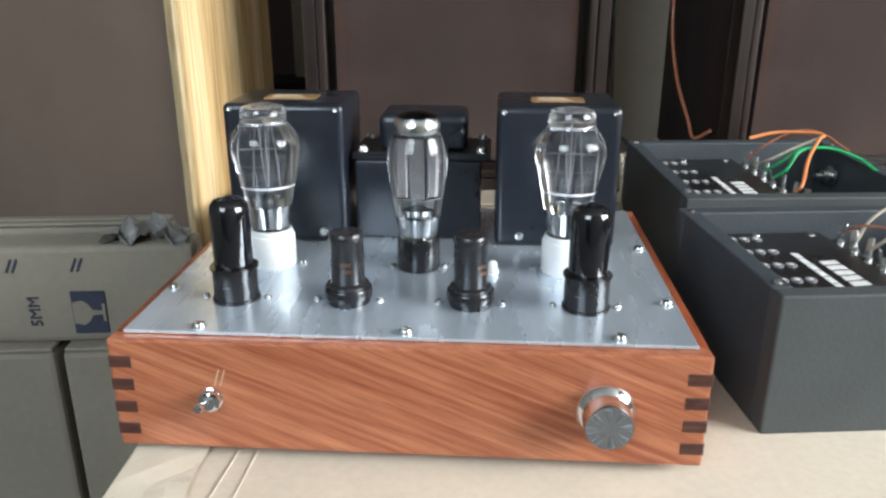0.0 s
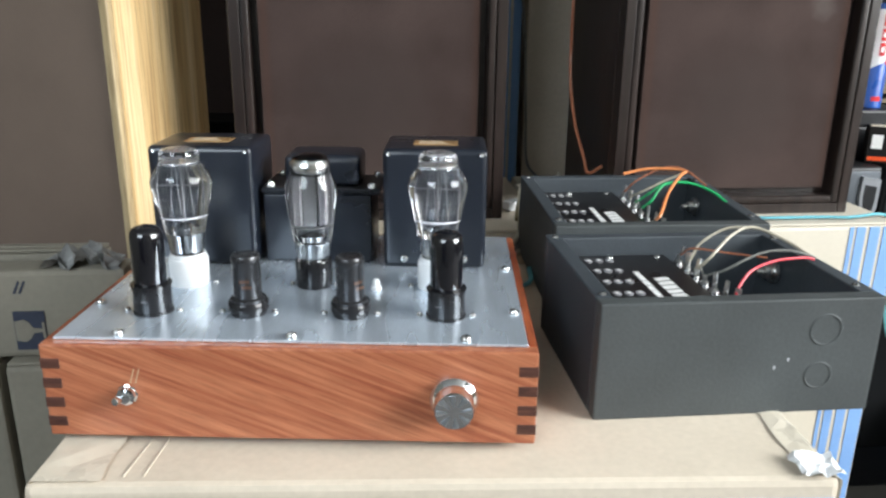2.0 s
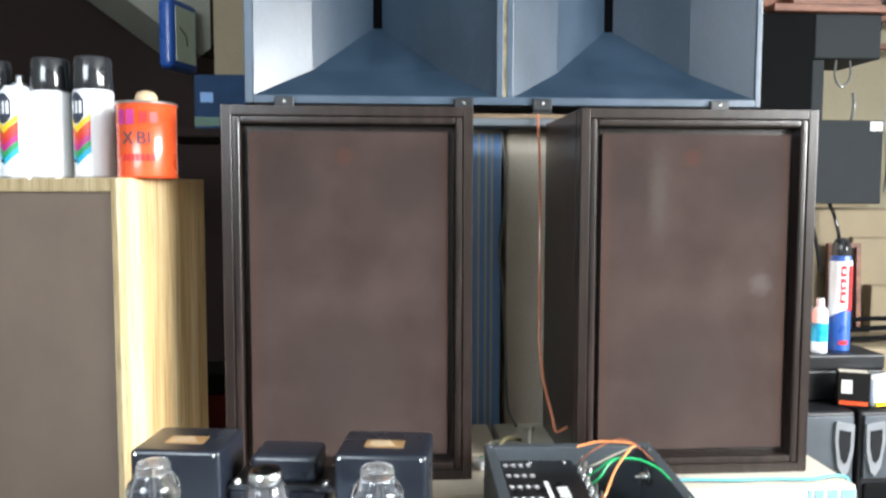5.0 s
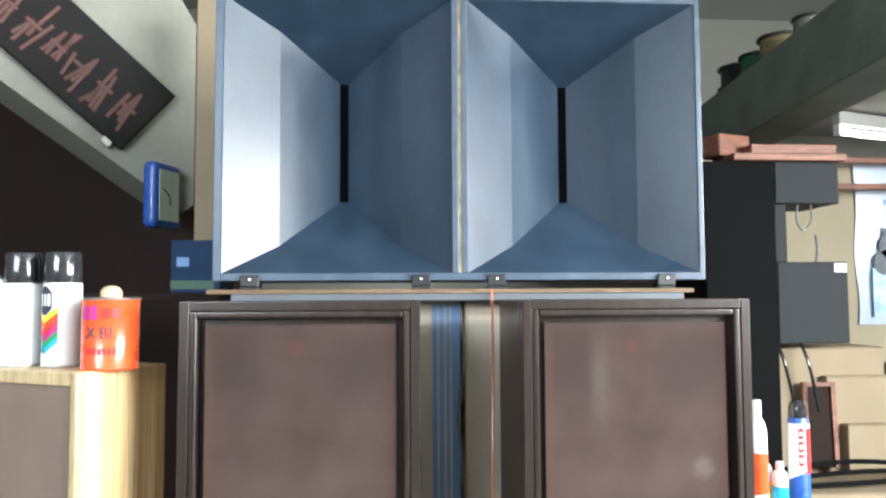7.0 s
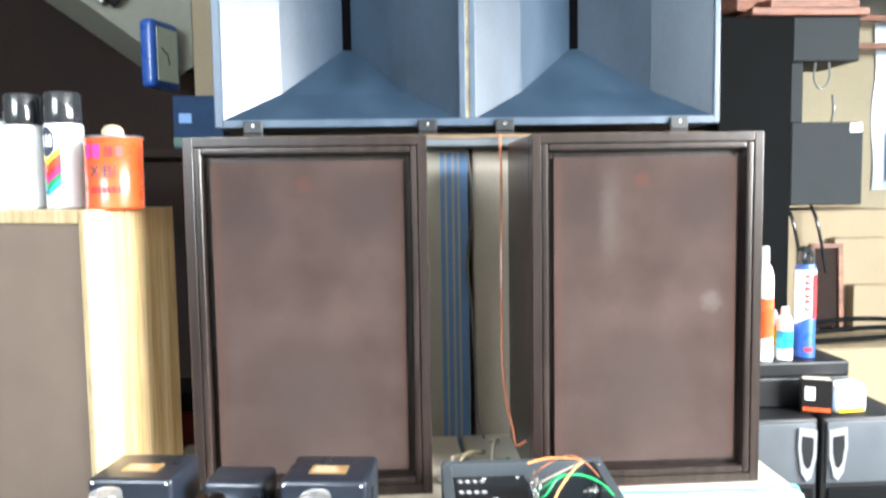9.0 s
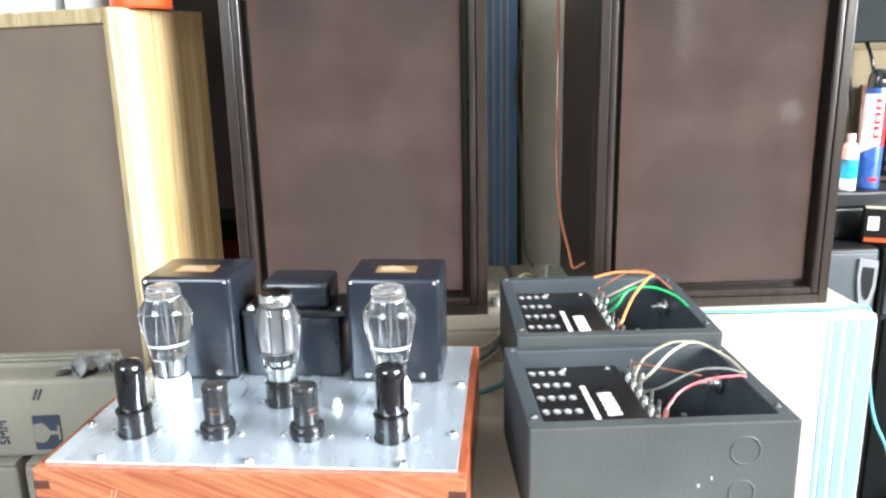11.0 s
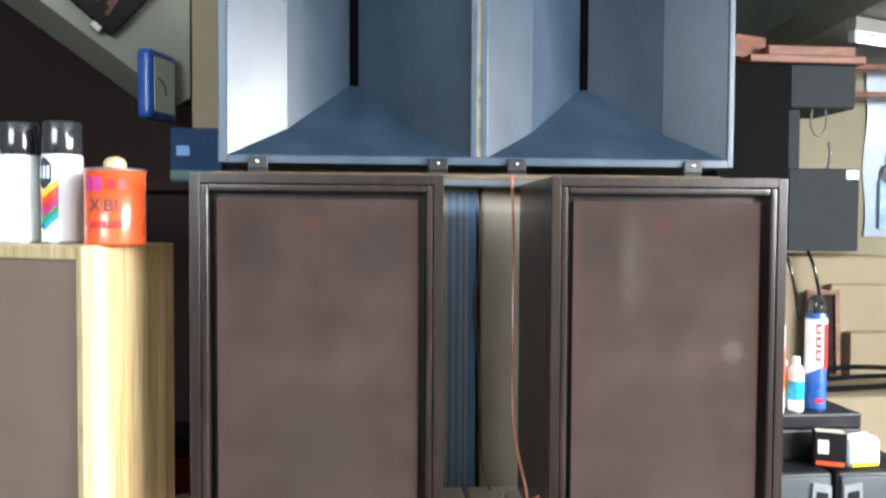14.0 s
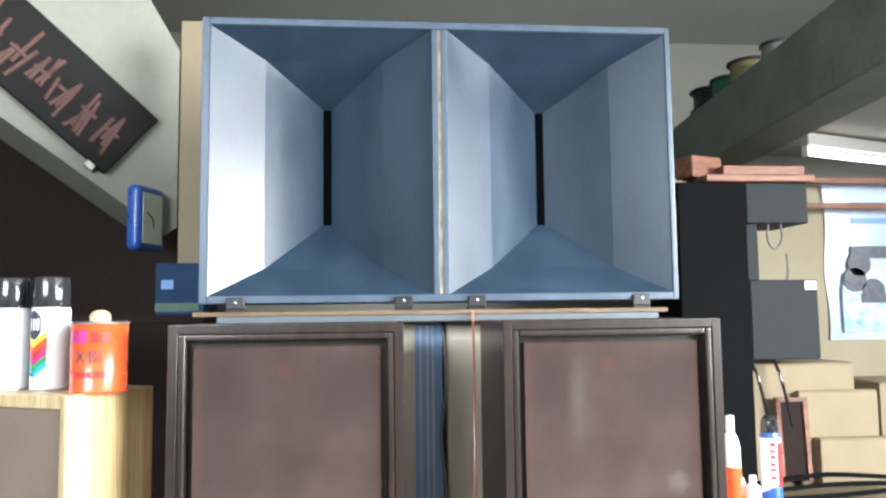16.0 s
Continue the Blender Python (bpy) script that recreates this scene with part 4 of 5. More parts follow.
def horn_cell(x0, x1):
    """One flared cell: four walls from the mouth to an upright throat slot, each with thickness, the sides with a break."""
    cx, cz, hw, hz = (x0 + x1) / 2, HH / 2, (x1 - x0) / 2, HH / 2 - 0.016
    st = [(0.004, hw, hz, 0.0), (0.083, hw - 0.1035, hz - 0.054, 0.006), (0.200, 0.010, 0.138, 0.020)]
    for s in (-1, 1):
        for (ya, wa, za, ra), (yb, wb, zb, rb) in zip(st, st[1:]):
            b = bmesh.new()
            q = [(cx + s * wa, ya, cz + ra - za), (cx + s * wb, yb, cz + rb - zb), (cx + s * wb, yb, cz + rb + zb), (cx + s * wa, ya, cz + ra + za)]
            f = [b.verts.new(v) for v in q]
            g = [b.verts.new((v[0] + s * 0.006, v[1] + 0.005, v[2])) for v in q]
            b.faces.new(f), b.faces.new(g[::-1])
            for i in range(4):
                b.faces.new((f[i], g[i], g[(i + 1) % 4], f[(i + 1) % 4]))
            part("side_flare", b, HORN, horn)
        b = bmesh.new()
        rows = []
        for o in (0, 0.006):
            rows.append([[b.verts.new((cx + e * w_, y_ + o * 0.6, cz + r_ + s * (z_ + o))) for e in (-1, 1)] for y_, w_, z_, r_ in st])
        for r in rows:
            for a, c in zip(r, r[1:]):
                b.faces.new((a[0], a[1], c[1], c[0]))
        for k in (0, 2):
            b.faces.new((rows[0][k][0], rows[0][k][1], rows[1][k][1], rows[1][k][0]))
        for e in (0, 1):
            for k in (0, 1):
                b.faces.new((rows[0][k][e], rows[0][k + 1][e], rows[1][k + 1][e], rows[1][k][e]))
        part("top_flare" if s > 0 else "bottom_flare", b, HORN, horn)
    # solid block closing the slot, its inner shade painted black
    part("throat", box((cx - 0.010, 0.201, cz - 0.118), (cx + 0.010, 0.262, cz + 0.158)), THROAT_SHADE, horn, "black block painting the shade of the throat slot")


horn_cell(0.017, 0.485)
horn_cell(0.519, HW - 0.012)
for lo, hi in (((0, 0), (0.0165, HH)), ((HW - 0.0115, 0), (HW, HH)), ((0.0165, 0), (HW - 0.0115, 0.0155)), ((0.0165, HH - 0.0155), (HW - 0.0115, HH)), ((0.4855, 0.0155), (0.4985, HH - 0.0155)), ((0.5055, 0.0155), (0.5185, HH - 0.0155))):
    part("mouth_rim", box((lo[0], 0, lo[1]), (hi[0], 0.02, hi[1]), 0.002, 2), HORN_EDGE, horn)
part("joint_strip", box((0.4988, 0.002, 0.016), (0.5052, 0.018, HH - 0.016)), GOLD, horn, "worn yellowish joint between the cells")
for lo, hi in (((0.001, 0.02, 0.001), (0.006, 0.30, HH - 0.001)), ((HW - 0.006, 0.02, 0.001), (HW - 0.001, 0.30, HH - 0.001)), ((0.006, 0.02, HH - 0.006), (HW - 0.006, 0.30, HH - 0.001)), ((0.006, 0.02, 0.001), (HW - 0.006, 0.30, 0.006)), ((0.006, 0.295, 0.006), (HW - 0.006, 0.30, HH - 0.006))):
    part("casing", box(lo, hi), HORN, horn)
for x in (0.075, 0.420, 0.575, 0.932):
    f = part("foot_bracket", box((x - 0.019, -0.008, -0.012), (x + 0.019, 0.0, 0.012), 0.002), BLACK_IRON, horn, "black angle bracket")
    screws(f, [(x, -0.008, 0.003)], r=0.0035, h=0.002, turn=pose(0, 0, 0, 90, 0, 0))
    part("foot_bracket_base", box((x - 0.019, -0.008, -0.017), (x + 0.019, 0.03, -0.0125), 0.001), BLACK_IRON, horn)
tagged(finish("plywood_board", box((-0.19, 0.799, 1.3395), (0.81, 1.24, 1.3485), 0.001), PLY), "weathered plywood board under the horns", "board")
tagged(finish("grey_board", box((-0.14, 0.789, 1.3245), (0.785, 1.23, 1.3390), 0.002), SLATE), "grey painted board lying on tall cartons", "board")

# wires that hang between the loudspeakers
tagged(finish("copper_wire", cable([(0.383, 0.785, 1.345), (0.376, 0.72, 1.222), (0.369, 0.68, 1.063), (0.366, 0.66, 0.938), (0.367, 0.62, 0.863), (0.374, 0.58, 0.812), (0.377, 0.56, 0.790), (0.388, 0.53, 0.806)], 0.0026, 8, 10), WIRE_COPPER, smooth=True), "copper-orange twin wire hanging between two loudspeakers", "wire")
tagged(finish("grey_wire", cable([(0.323, 0.86, 1.322), (0.330, 0.85, 1.244), (0.329, 0.85, 1.162), (0.319, 0.85, 1.08), (0.327, 0.85, 0.997), (0.334, 0.85, 0.864), (0.336, 0.83, 0.76), (0.34, 0.75, 0.742)], 0.0026, 8, 10), WIRE_GREY, smooth=True), "grey flex hanging between tall cartons", "wire")
for k, (pts, mt, lb) in enumerate((
    ([(0.06, 0.28, 0.7045), (0.16, 0.31, 0.708), (0.235, 0.4, 0.712), (0.3, 0.45, 0.764), (0.26, 0.54, 0.774), (0.3, 0.64, 0.75)], WIRE_CLEAR, "pale flex lying on a carton"),
    ([(0.02, 0.31, 0.7045), (0.14, 0.35, 0.709), (0.22, 0.39, 0.713), (0.28, 0.5, 0.764), (0.33, 0.58, 0.749)], WIRE_GREY, "grey flex lying on a carton"),
    ([(0.05, 0.25, 0.705), (0.15, 0.25, 0.706), (0.22, 0.28, 0.708), (0.232, 0.32, 0.715)], ROPE, "teal string lying on a carton"),
    ([(0.1, 0.34, 0.705), (0.17, 0.38, 0.712), (0.232, 0.41, 0.728), (0.25, 0.48, 0.784)], WIRE_CLEAR, "pale flex lying on a carton"))):
    tagged(finish("loose_wire", cable(pts, 0.0032, 8, 8), mt, smooth=True), lb, "wire")
plug = thing("white_plug", pose(0.240, 0.530, 0.7375, 0, 0, 30), "white plastic cable connector lying on a carton", "plug")
part("shell", box((0, -0.010, 0), (0.036, 0.010, 0.016), 0.004, 2), CERAMIC, plug)
part("strain_relief", lathe([(0.006, 0), (0.0045, 0.014), (0, 0.014)], 12, m=pose(0.036, 0, 0.008, 0, 90, 0)), CERAMIC, plug)
tagged(finish("teal_string", cable([(0.47, 0.435, 0.7405), (0.54, 0.455, 0.741), (0.6362, 0.448, 0.7415), (0.7063, 0.45, 0.741), (0.7588, 0.444, 0.7415), (0.8156, 0.455, 0.742), (0.8322, 0.45, 0.725), (0.8357, 0.445, 0.635), (0.8506, 0.44, 0.555), (0.877, 0.435, 0.495), (0.905, 0.43, 0.40), (0.95, 0.42, 0.30), (1.00, 0.41, 0.22)], 0.0024, 8, 10), ROPE, smooth=True), "teal string draped over a carton edge", "string")


# ---- oak loudspeaker with cans ----
OAKM = pose(-0.311, 0.480, 0, 0, 0, -28)
oak = thing("oak_loudspeaker", OAKM, "light oak loudspeaker with a brown cloth front", "loudspeaker")
W, D, H, t = 0.46, 0.190, 1.216, 0.022
b = bmesh.new()
box((-t, 0.012, 0), (0, D, H), 0.002, bm=b)
part("side_panel", b, OAK, oak, "light oak with vertical grain")
part("side_panel", box((-W, 0.012, 0), (-W + t, D, H), 0.002), OAK, oak)
part("top_panel", box((-W + t, 0.012, H - t), (-t, D, H), 0.002), OAK_PALE, oak)
part("bottom_panel", box((-W + t, 0.012, 0), (-t, D, t), 0.002), OAK_PALE, oak)
part("back_panel", box((-W + t, D - 0.012, t), (-t, D - 0.001, H - t)), PLY, oak)
for lo, hi in (((-0.014, 0, 0), (0, 0.0118, H)), ((-W, 0, 0), (-W + 0.014, 0.0118, H)), ((-W + 0.014, 0, H - 0.022), (-0.014, 0.0118, H)), ((-W + 0.014, 0, 0), (-0.014, 0.0118, 0.022))):
    part("edge_moulding", box(lo, hi, 0.003, 2), OAK_PALE, oak, "pale rounded edging")
part("grille_cloth", box((-W + 0.0145, 0.004, 0.0225), (-0.0145, 0.0115, H - 0.0225), 0.003, 2), OAK_GRILLE, oak, "brown-grey cloth front")


def on_oak(x, y):
    return OAKM @ Matrix.Translation((x, y, H))


paint = thing("paint_tin", on_oak(-0.012, 0.075) @ pose(0, 0, 0, 0, 0, 20), "orange-red paint tin with a pale knob on its lid", "paint tin")
part("can_body", lathe([(0, 0), (0.045, 0), (0.0465, 0.002), (0.045, 0.004), (0.045, 0.112), (0.0465, 0.114), (0.0445, 0.116), (0, 0.1165)], 40), ORANGE, paint, "orange-red printed tin", True)
part("rim", lathe([(0.0440, 0.1160), (0.0470, 0.1140), (0.0475, 0.1165), (0.0445, 0.1180)], 40), TIN, paint, smooth=True)
part("lid_knob", lathe([(0.016, 0.1165), (0.017, 0.120), (0.017, 0.128), (0.013, 0.134), (0.006, 0.137), (0, 0.1375)], 20), CORK, paint, "pale worn stopper", True)
for a0, z0, n, hgt, wd, mt in ((-118, 0.082, 2, 0.022, 0.0120, MAGENTA), (-72, 0.084, 2, 0.016, 0.0110, RED), (-112, 0.026, 7, 0.010, 0.0055, RED)):
    for k in range(n):
        a = radians(a0 + k * math.degrees(wd * 1.35 / 0.045))
        part("printed_bar", box((-wd / 2, -0.0006, 0), (wd / 2, 0.0006, hgt)), mt, paint, m=Matrix.Translation((0.0452 * math.cos(a), 0.0452 * math.sin(a), z0)) @ Matrix.Rotation(a + math.pi / 2, 4, "Z"))


for ch, a in (("X", -103), ("B", -76), ("I", -62)):
    a = radians(a)
    lettering(ch, 0.027, NAVY_PRINT, paint, Matrix.Translation((0.0453 * math.cos(a), 0.0453 * math.sin(a), 0.060)) @ Matrix.Rotation(a + math.pi / 2, 4, "Z") @ pose(0, 0, 0, 90, 0, 0), "printed_letter")


def arc_band(r, a0, a1, zf0, zf1, n=14):
    """A curved printed patch proud of a can, its lower and upper edge given along the arc."""
    b = bmesh.new()
    rows = []
    for i in range(n + 1):
        u = i / n
        a = radians(a0 + (a1 - a0) * u)
        rows.append([b.verts.new((q * math.cos(a), q * math.sin(a), f(u))) for q in (r, r + 0.0005) for f in (zf0, zf1)])
    for p, q in zip(rows, rows[1:]):
        b.faces.new((p[2], q[2], q[3], p[3]))
        b.faces.new((p[0], q[0], q[2], p[2]))
        b.faces.new((p[1], q[1], q[3], p[3]))
    return b


def spray_can(x, y, turn, kind, label):
    c = thing("spray_can", on_oak(x, y) @ pose(0, 0, 0, 0, 0, turn), label, "spray can", "spray cans on the oak loudspeaker")
    r = 0.0315
    part("can_body", lathe([(0, 0.002), (0.028, 0), (r, 0.002), (r, 0.138), (0.0305, 0.142), (0.026, 0.147), (0.024, 0.150), (0, 0.150)], 32), CAN_WHITE, c, "white printed can", True)
    part("rim", lathe([(r, 0.0), (r + 0.0008, 0.001), (r + 0.0008, 0.003), (r, 0.004)], 32), TIN, c)
    if kind != "bare":
        part("cap", lathe([(0.0305, 0.143), (0.0310, 0.145), (0.0295, 0.192), (0.0275, 0.196), (0, 0.1965)], 32), CAN_CAP, c, "black glossy cap", True)
    else:
        part("valve", lathe([(0.012, 0.150), (0.012, 0.156), (0.006, 0.158), (0.006, 0.168), (0.004, 0.170), (0, 0.170)], 16), SILVER_PLASTIC, c, smooth=True)
    if kind != "back":
        chev = lambda z0: (lambda u: z0 - 0.020 * (1 - abs(2 * u - 1)))
        for z0, mt in ((0.104, YELLOW), (0.093, ORANGE), (0.083, RED), (0.073, MAGENTA), (0.062, GREEN), (0.052, CYAN)):
            part("printed_chevron", arc_band(r, -150, -60, chev(z0 - 0.0105), chev(z0)), mt, c)
        part("printed_badge", arc_band(r + 0.0003, -132, -78, lambda u: 0.100 - 0.012 * math.sin(math.pi * u), lambda u: 0.126 + 0.012 * math.sin(math.pi * u)), NAVY_PRINT, c, "dark badge")
        for a in (-123, -106, -92):
            part("printed_bar", arc_band(r + 0.0009, a, a + 9, lambda u: 0.104, lambda u: 0.124, 4), CAN_WHITE, c)
        part("printed_bar", arc_band(r, -128, -104, lambda u: 0.026, lambda u: 0.031, 6), NAVY_PRINT, c)
    return c


spray_can(-0.126, 0.075, 8, "front", "white spray can with rainbow chevrons and black cap")
spray_can(-0.202, 0.057, 0, "back", "white spray can with a black cap, plain side")
spray_can(-0.246, 0.034, 14, "bare", "white spray can with rainbow chevrons and no cap")
spray_can(-0.311, 0.033, -6, "front", "white spray can with rainbow chevrons and black cap")


# ---- things on the dark side at the east ----
def plastic_speaker(x, label, mirror):
    c = thing("plastic_loudspeaker", pose(x, 0.78, 0) @ Matrix.Diagonal((1, 1, 1.084, 1)), label, "loudspeaker", "pair of black plastic loudspeakers")
    w = 0.195
    part("body", box((0, 0.006, 0), (w, 0.28, 0.69), 0.010, 3), BLACK_PLASTIC, c, "black plastic body", True)
    part("front_panel", box((0.008, 0.0, 0.56), (w - 0.008, 0.0058, 0.682), 0.003, 2), GREY_PLASTIC, c, "grey upper panel", True)
    cx = 0.030 if mirror else w - 0.030
    s = 1 if mirror else -1
    out = [(-0.021 * s, 0.052), (0.018 * s, 0.058), (0.020 * s, 0.020), (0.012 * s, -0.030), (0.0, -0.048), (-0.010 * s, -0.040), (-0.020 * s, 0.0)]
    port = part("port_rim", prism([(a + cx, z + 0.615) for a, z in out], -0.006), SILVER_PLASTIC, c, "silver port rim")
    part("port_hole", prism([(a * 0.62 + cx, z * 0.62 + 0.622) for a, z in out], -0.0072), BLACK_PLASTIC, port)
    part("lower_grille", box((0.012, 0.0, 0.10), (w - 0.012, 0.0058, 0.55), 0.004, 2), BLACK_BOX, c, "black cloth grille")
    return c


plastic_speaker(0.857, "black plastic loudspeaker with a grey panel and silver port", False)
plastic_speaker(1.060, "black plastic loudspeaker with a silver port near its edge", True)
blk = thing("black_case", pose(0.93, 0.865, 0.7485), "black plastic case lying on two loudspeakers", "case")
part("case_base", box((0, 0, 0), (0.235, 0.175, 0.066), 0.005, 2), BLACK_PLASTIC, blk)
part("case_lid", box((0.001, 0.001, 0.0665), (0.234, 0.174, 0.0995), 0.005, 2), BLACK_PLASTIC, blk)
pk = thing("small_package", pose(1.030, 0.820, 0.7485, 0, 0, -24), "small dark printed package with white and orange print", "package")
part("package_body", box((0, 0, 0), (0.062, 0.034, 0.074), 0.002), SIGN_BLACK, pk)
part("printed_bar", box((0.004, -0.0008, 0.006), (0.058, 0.0, 0.014)), ORANGE, pk, "orange band")
part("printed_bar", box((0.008, -0.0008, 0.030), (0.028, 0.0, 0.058)), WHITE_INK, pk, "white panel")
part("printed_bar", box((0.004, 0.004, 0.074), (0.058, 0.030, 0.0748)), CARD_WHITE, pk, "white top label")
can = thing("insecticide_can", pose(1.092, 0.925, 0.8482, 0, 0, 10) @ Matrix.Diagonal((0.9, 0.9, 1.18, 1)), "red, white and blue aerosol can with a black cap", "aerosol can")
r = 0.0255
part("can_body", lathe([(0, 0), (r, 0), (r + 0.0006, 0.002), (r, 0.004), (r, 0.168), (0.021, 0.178), (0, 0.178)], 32), BLUE, can, "blue printed can", True)
part("printed_band", arc_band(r, -200, -40, lambda u: 0.060 + 0.030 * u, lambda u: 0.168), CAN_WHITE, can, "white upper print")
part("printed_band", arc_band(r + 0.0004, -90, -40, lambda u: 0.075, lambda u: 0.160), RED, can, "red side print")
for k, (z0, z1) in enumerate(((0.140, 0.160), (0.115, 0.136), (0.090, 0.112))):
    part("printed_letter_bar", arc_band(r + 0.0007, -128, -100, lambda u, z0=z0: z0, lambda u, z1=z1: z1, 6), RED, can, "red block lettering")
    part("printed_letter_gap", arc_band(r + 0.0010, -122, -108, lambda u, z0=z0: z0 + 0.006, lambda u, z1=z1: z1 - 0.007, 4), CAN_WHITE, can)
part("printed_band", arc_band(r + 0.0004, -130, -80, lambda u: 0.012, lambda u: 0.020), RED, can)
part("cap", lathe([(0.021, 0.176), (0.0215, 0.186), (0.0205, 0.198), (0.016, 0.206), (0.010, 0.210), (0, 0.211)], 24), CAN_CAP, can, "black cap with a spray nose", True)
part("nozzle", box((-0.006, -0.024, 0.192), (0.006, -0.010, 0.204), 0.002), CAN_CAP, can)


def bottle(x, y, r, h, body, cap, label, band=None):
    c = thing("bottle", pose(x, y, 0.8482), label, "bottle")
    part("bottle_body", lathe([(0, 0), (r, 0), (r, 0.002), (r, h * 0.72), (r * 0.8, h * 0.80), (r * 0.42, h * 0.85), (r * 0.42, h * 0.88), (0, h * 0.88)], 24), body, c, smooth=True)
    part("cap", lathe([(0, h * 0.87), (r * 0.5, h * 0.87), (r * 0.46, h * 0.99), (0, h)], 18), cap, c, smooth=True)
    if band:
        part("label_band", arc_band(r, -200, 20, lambda u: h * 0.2, lambda u: h * 0.55), band, c)


bottle(0.985, 0.900, 0.020, 0.255, CAN_WHITE, CAN_WHITE, "white bottle with an orange label", ORANGE)
bottle(1.016, 0.935, 0.017, 0.130, CAN_WHITE, CAN_WHITE, "small white bottle with a yellow label", YELLOW)
bottle(1.036, 0.905, 0.017, 0.118, CAN_WHITE, CAN_WHITE, "small white bottle with a teal label", CYAN)

# tall black cabinet with two charcoal boxes on its flank
cab = thing("tall_black_cabinet", pose(1.30, 1.90, 0), "tall black cabinet with charcoal boxes fixed to it", "cabinet")
part("body", box((0.0, 0.0, 0), (0.262, 0.50, 1.815), 0.004), BLACK_BOX, cab)
part("upper_box", box((0.263, 0.0, 1.663), (0.503, 0.26, 1.815), 0.004), GREY_BOX, cab, "charcoal box")
part("lower_box", box((0.263, 0.0, 1.160), (0.525, 0.26, 1.452), 0.004), GREY_BOX, cab, "charcoal box")
part("post", box((0.263, 0.02, 1.453), (0.312, 0.22, 1.662), 0.002), GREY_BOX, cab)
part("tag", box((0.475, -0.0015, 1.415), (0.520, 0.0, 1.447)), WHITE_INK, cab, "small white tag")
part("lead", cable([(0.36, 0.03, 1.663), (0.34, 0.0, 1.60), (0.36, -0.01, 1.565), (0.395, 0.0, 1.60), (0.41, 0.03, 1.662)], 0.004), WIRE_GREY, cab)
part("lead", cable([(0.43, 0.04, 1.452), (0.432, 0.03, 1.50), (0.43, 0.035, 1.55)], 0.006), WIRE_GREY, cab)
for x in (0.268, 0.355):
    part("lead", cable([(x, 0.03, 1.160), (x + 0.008, 0.00, 1.10), (x + 0.025, -0.01, 1.00), (x + 0.04, -0.01, 0.92)], 0.006), BAKELITE, cab)
for x0, x1, z0, z1, y in ((1.40, 1.82, 1.8155, 1.842, 1.87), (1.48, 1.80, 1.8425, 1.880, 1.90)):
    tagged(finish("wooden_board", box((x0, y, z0), (x1, y + 0.45, z1), 0.003), BOARD_RED), "red-brown wooden board on top of a cabinet", "board")
tagged(finish("wooden_block", box((0, 0, 0), (0.15, 0.10, 0.085), 0.012, 2), BOARD_RED, m=pose(1.375, 1.93, 1.8425, 0, 0, 20)), "worn red-brown wooden block on a board", "wood block")
for z, x0 in ((1.775, 1.83), (1.885, 1.62)):
    tagged(finish("wooden_batten", box((x0, 2.30, z), (3.10, 2.335, z + 0.024), 0.003), BOARD_RED), "long red-brown batten under the loft", "batten")

# beige cartons stacked at the back, the loft's shade put into their colour
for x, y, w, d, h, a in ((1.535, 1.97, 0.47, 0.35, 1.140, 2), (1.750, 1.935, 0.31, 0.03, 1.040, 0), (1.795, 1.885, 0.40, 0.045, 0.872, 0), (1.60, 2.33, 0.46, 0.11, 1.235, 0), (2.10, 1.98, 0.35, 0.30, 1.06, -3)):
    carton("carton", w, d, h, pose(x, y, 0, 0, 0, a), CARD_BEIGE_SHADED, "plain beige carton stacked against the wall")
frm = thing("dark_frame", pose(1.655, 1.91, 0.72, -3, 0, 0), "dark wooden frame leaning against cartons", "frame")
part("upright", box((0, 0, 0.0), (0.016, 0.018, 0.300)), BOARD_RED, frm)
part("upright", box((0.105, 0, 0.0), (0.121, 0.018, 0.300)), BOARD_RED, frm)
part("rail", box((0.0162, 0, 0.284), (0.1048, 0.018, 0.300)), BOARD_RED, frm)
part("panel", box((0.0162, 0.010, 0.0), (0.1048, 0.014, 0.2838)), WALL_DARK, frm)
carton("carton", 0.64, 0.26, 0.716, pose(1.40, 1.57, 0), CARD_BEIGE_SHADED, "plain beige carton carrying metal rods")
for k in range(3):
    tagged(finish("metal_rod", cable([(1.45, 1.62 + 0.05 * k, 0.730 + 0.014 * k), (1.70, 1.61 + 0.05 * k, 0.740 + 0.022 * k), (1.98, 1.63 + 0.03 * k, 0.752 + 0.008 * k)], 0.008, 8, 4), BLACK_BOX), "black metal rod lying on a carton", "rod")
wp = thing("white_package", pose(1.098, 0.805, 0.7485, 0, 0, 6), "crumpled white package with a blue side and orange foot", "package")
pb = box((0, 0, 0), (0.072, 0.05, 0.062), 0.008, 3)
for v in pb.verts:
    v.co.x += 0.004 * math.sin(v.co.z * 160 + v.co.y * 90)
    v.co.z += 0.003 * math.sin(v.co.x * 140 + v.co.y * 70) * (v.co.z > 0.03)
part("wrapper", pb, CAN_WHITE, wp, "crumpled white wrapper", True)
part("printed_bar", box((0.006, -0.0052, 0.004), (0.066, -0.001, 0.012)), YELLOW, wp, "orange-yellow band")
part("printed_bar", box((-0.0048, 0.006, 0.010), (-0.0008, 0.044, 0.050)), BLUE_PRINT, wp, "blue side print")

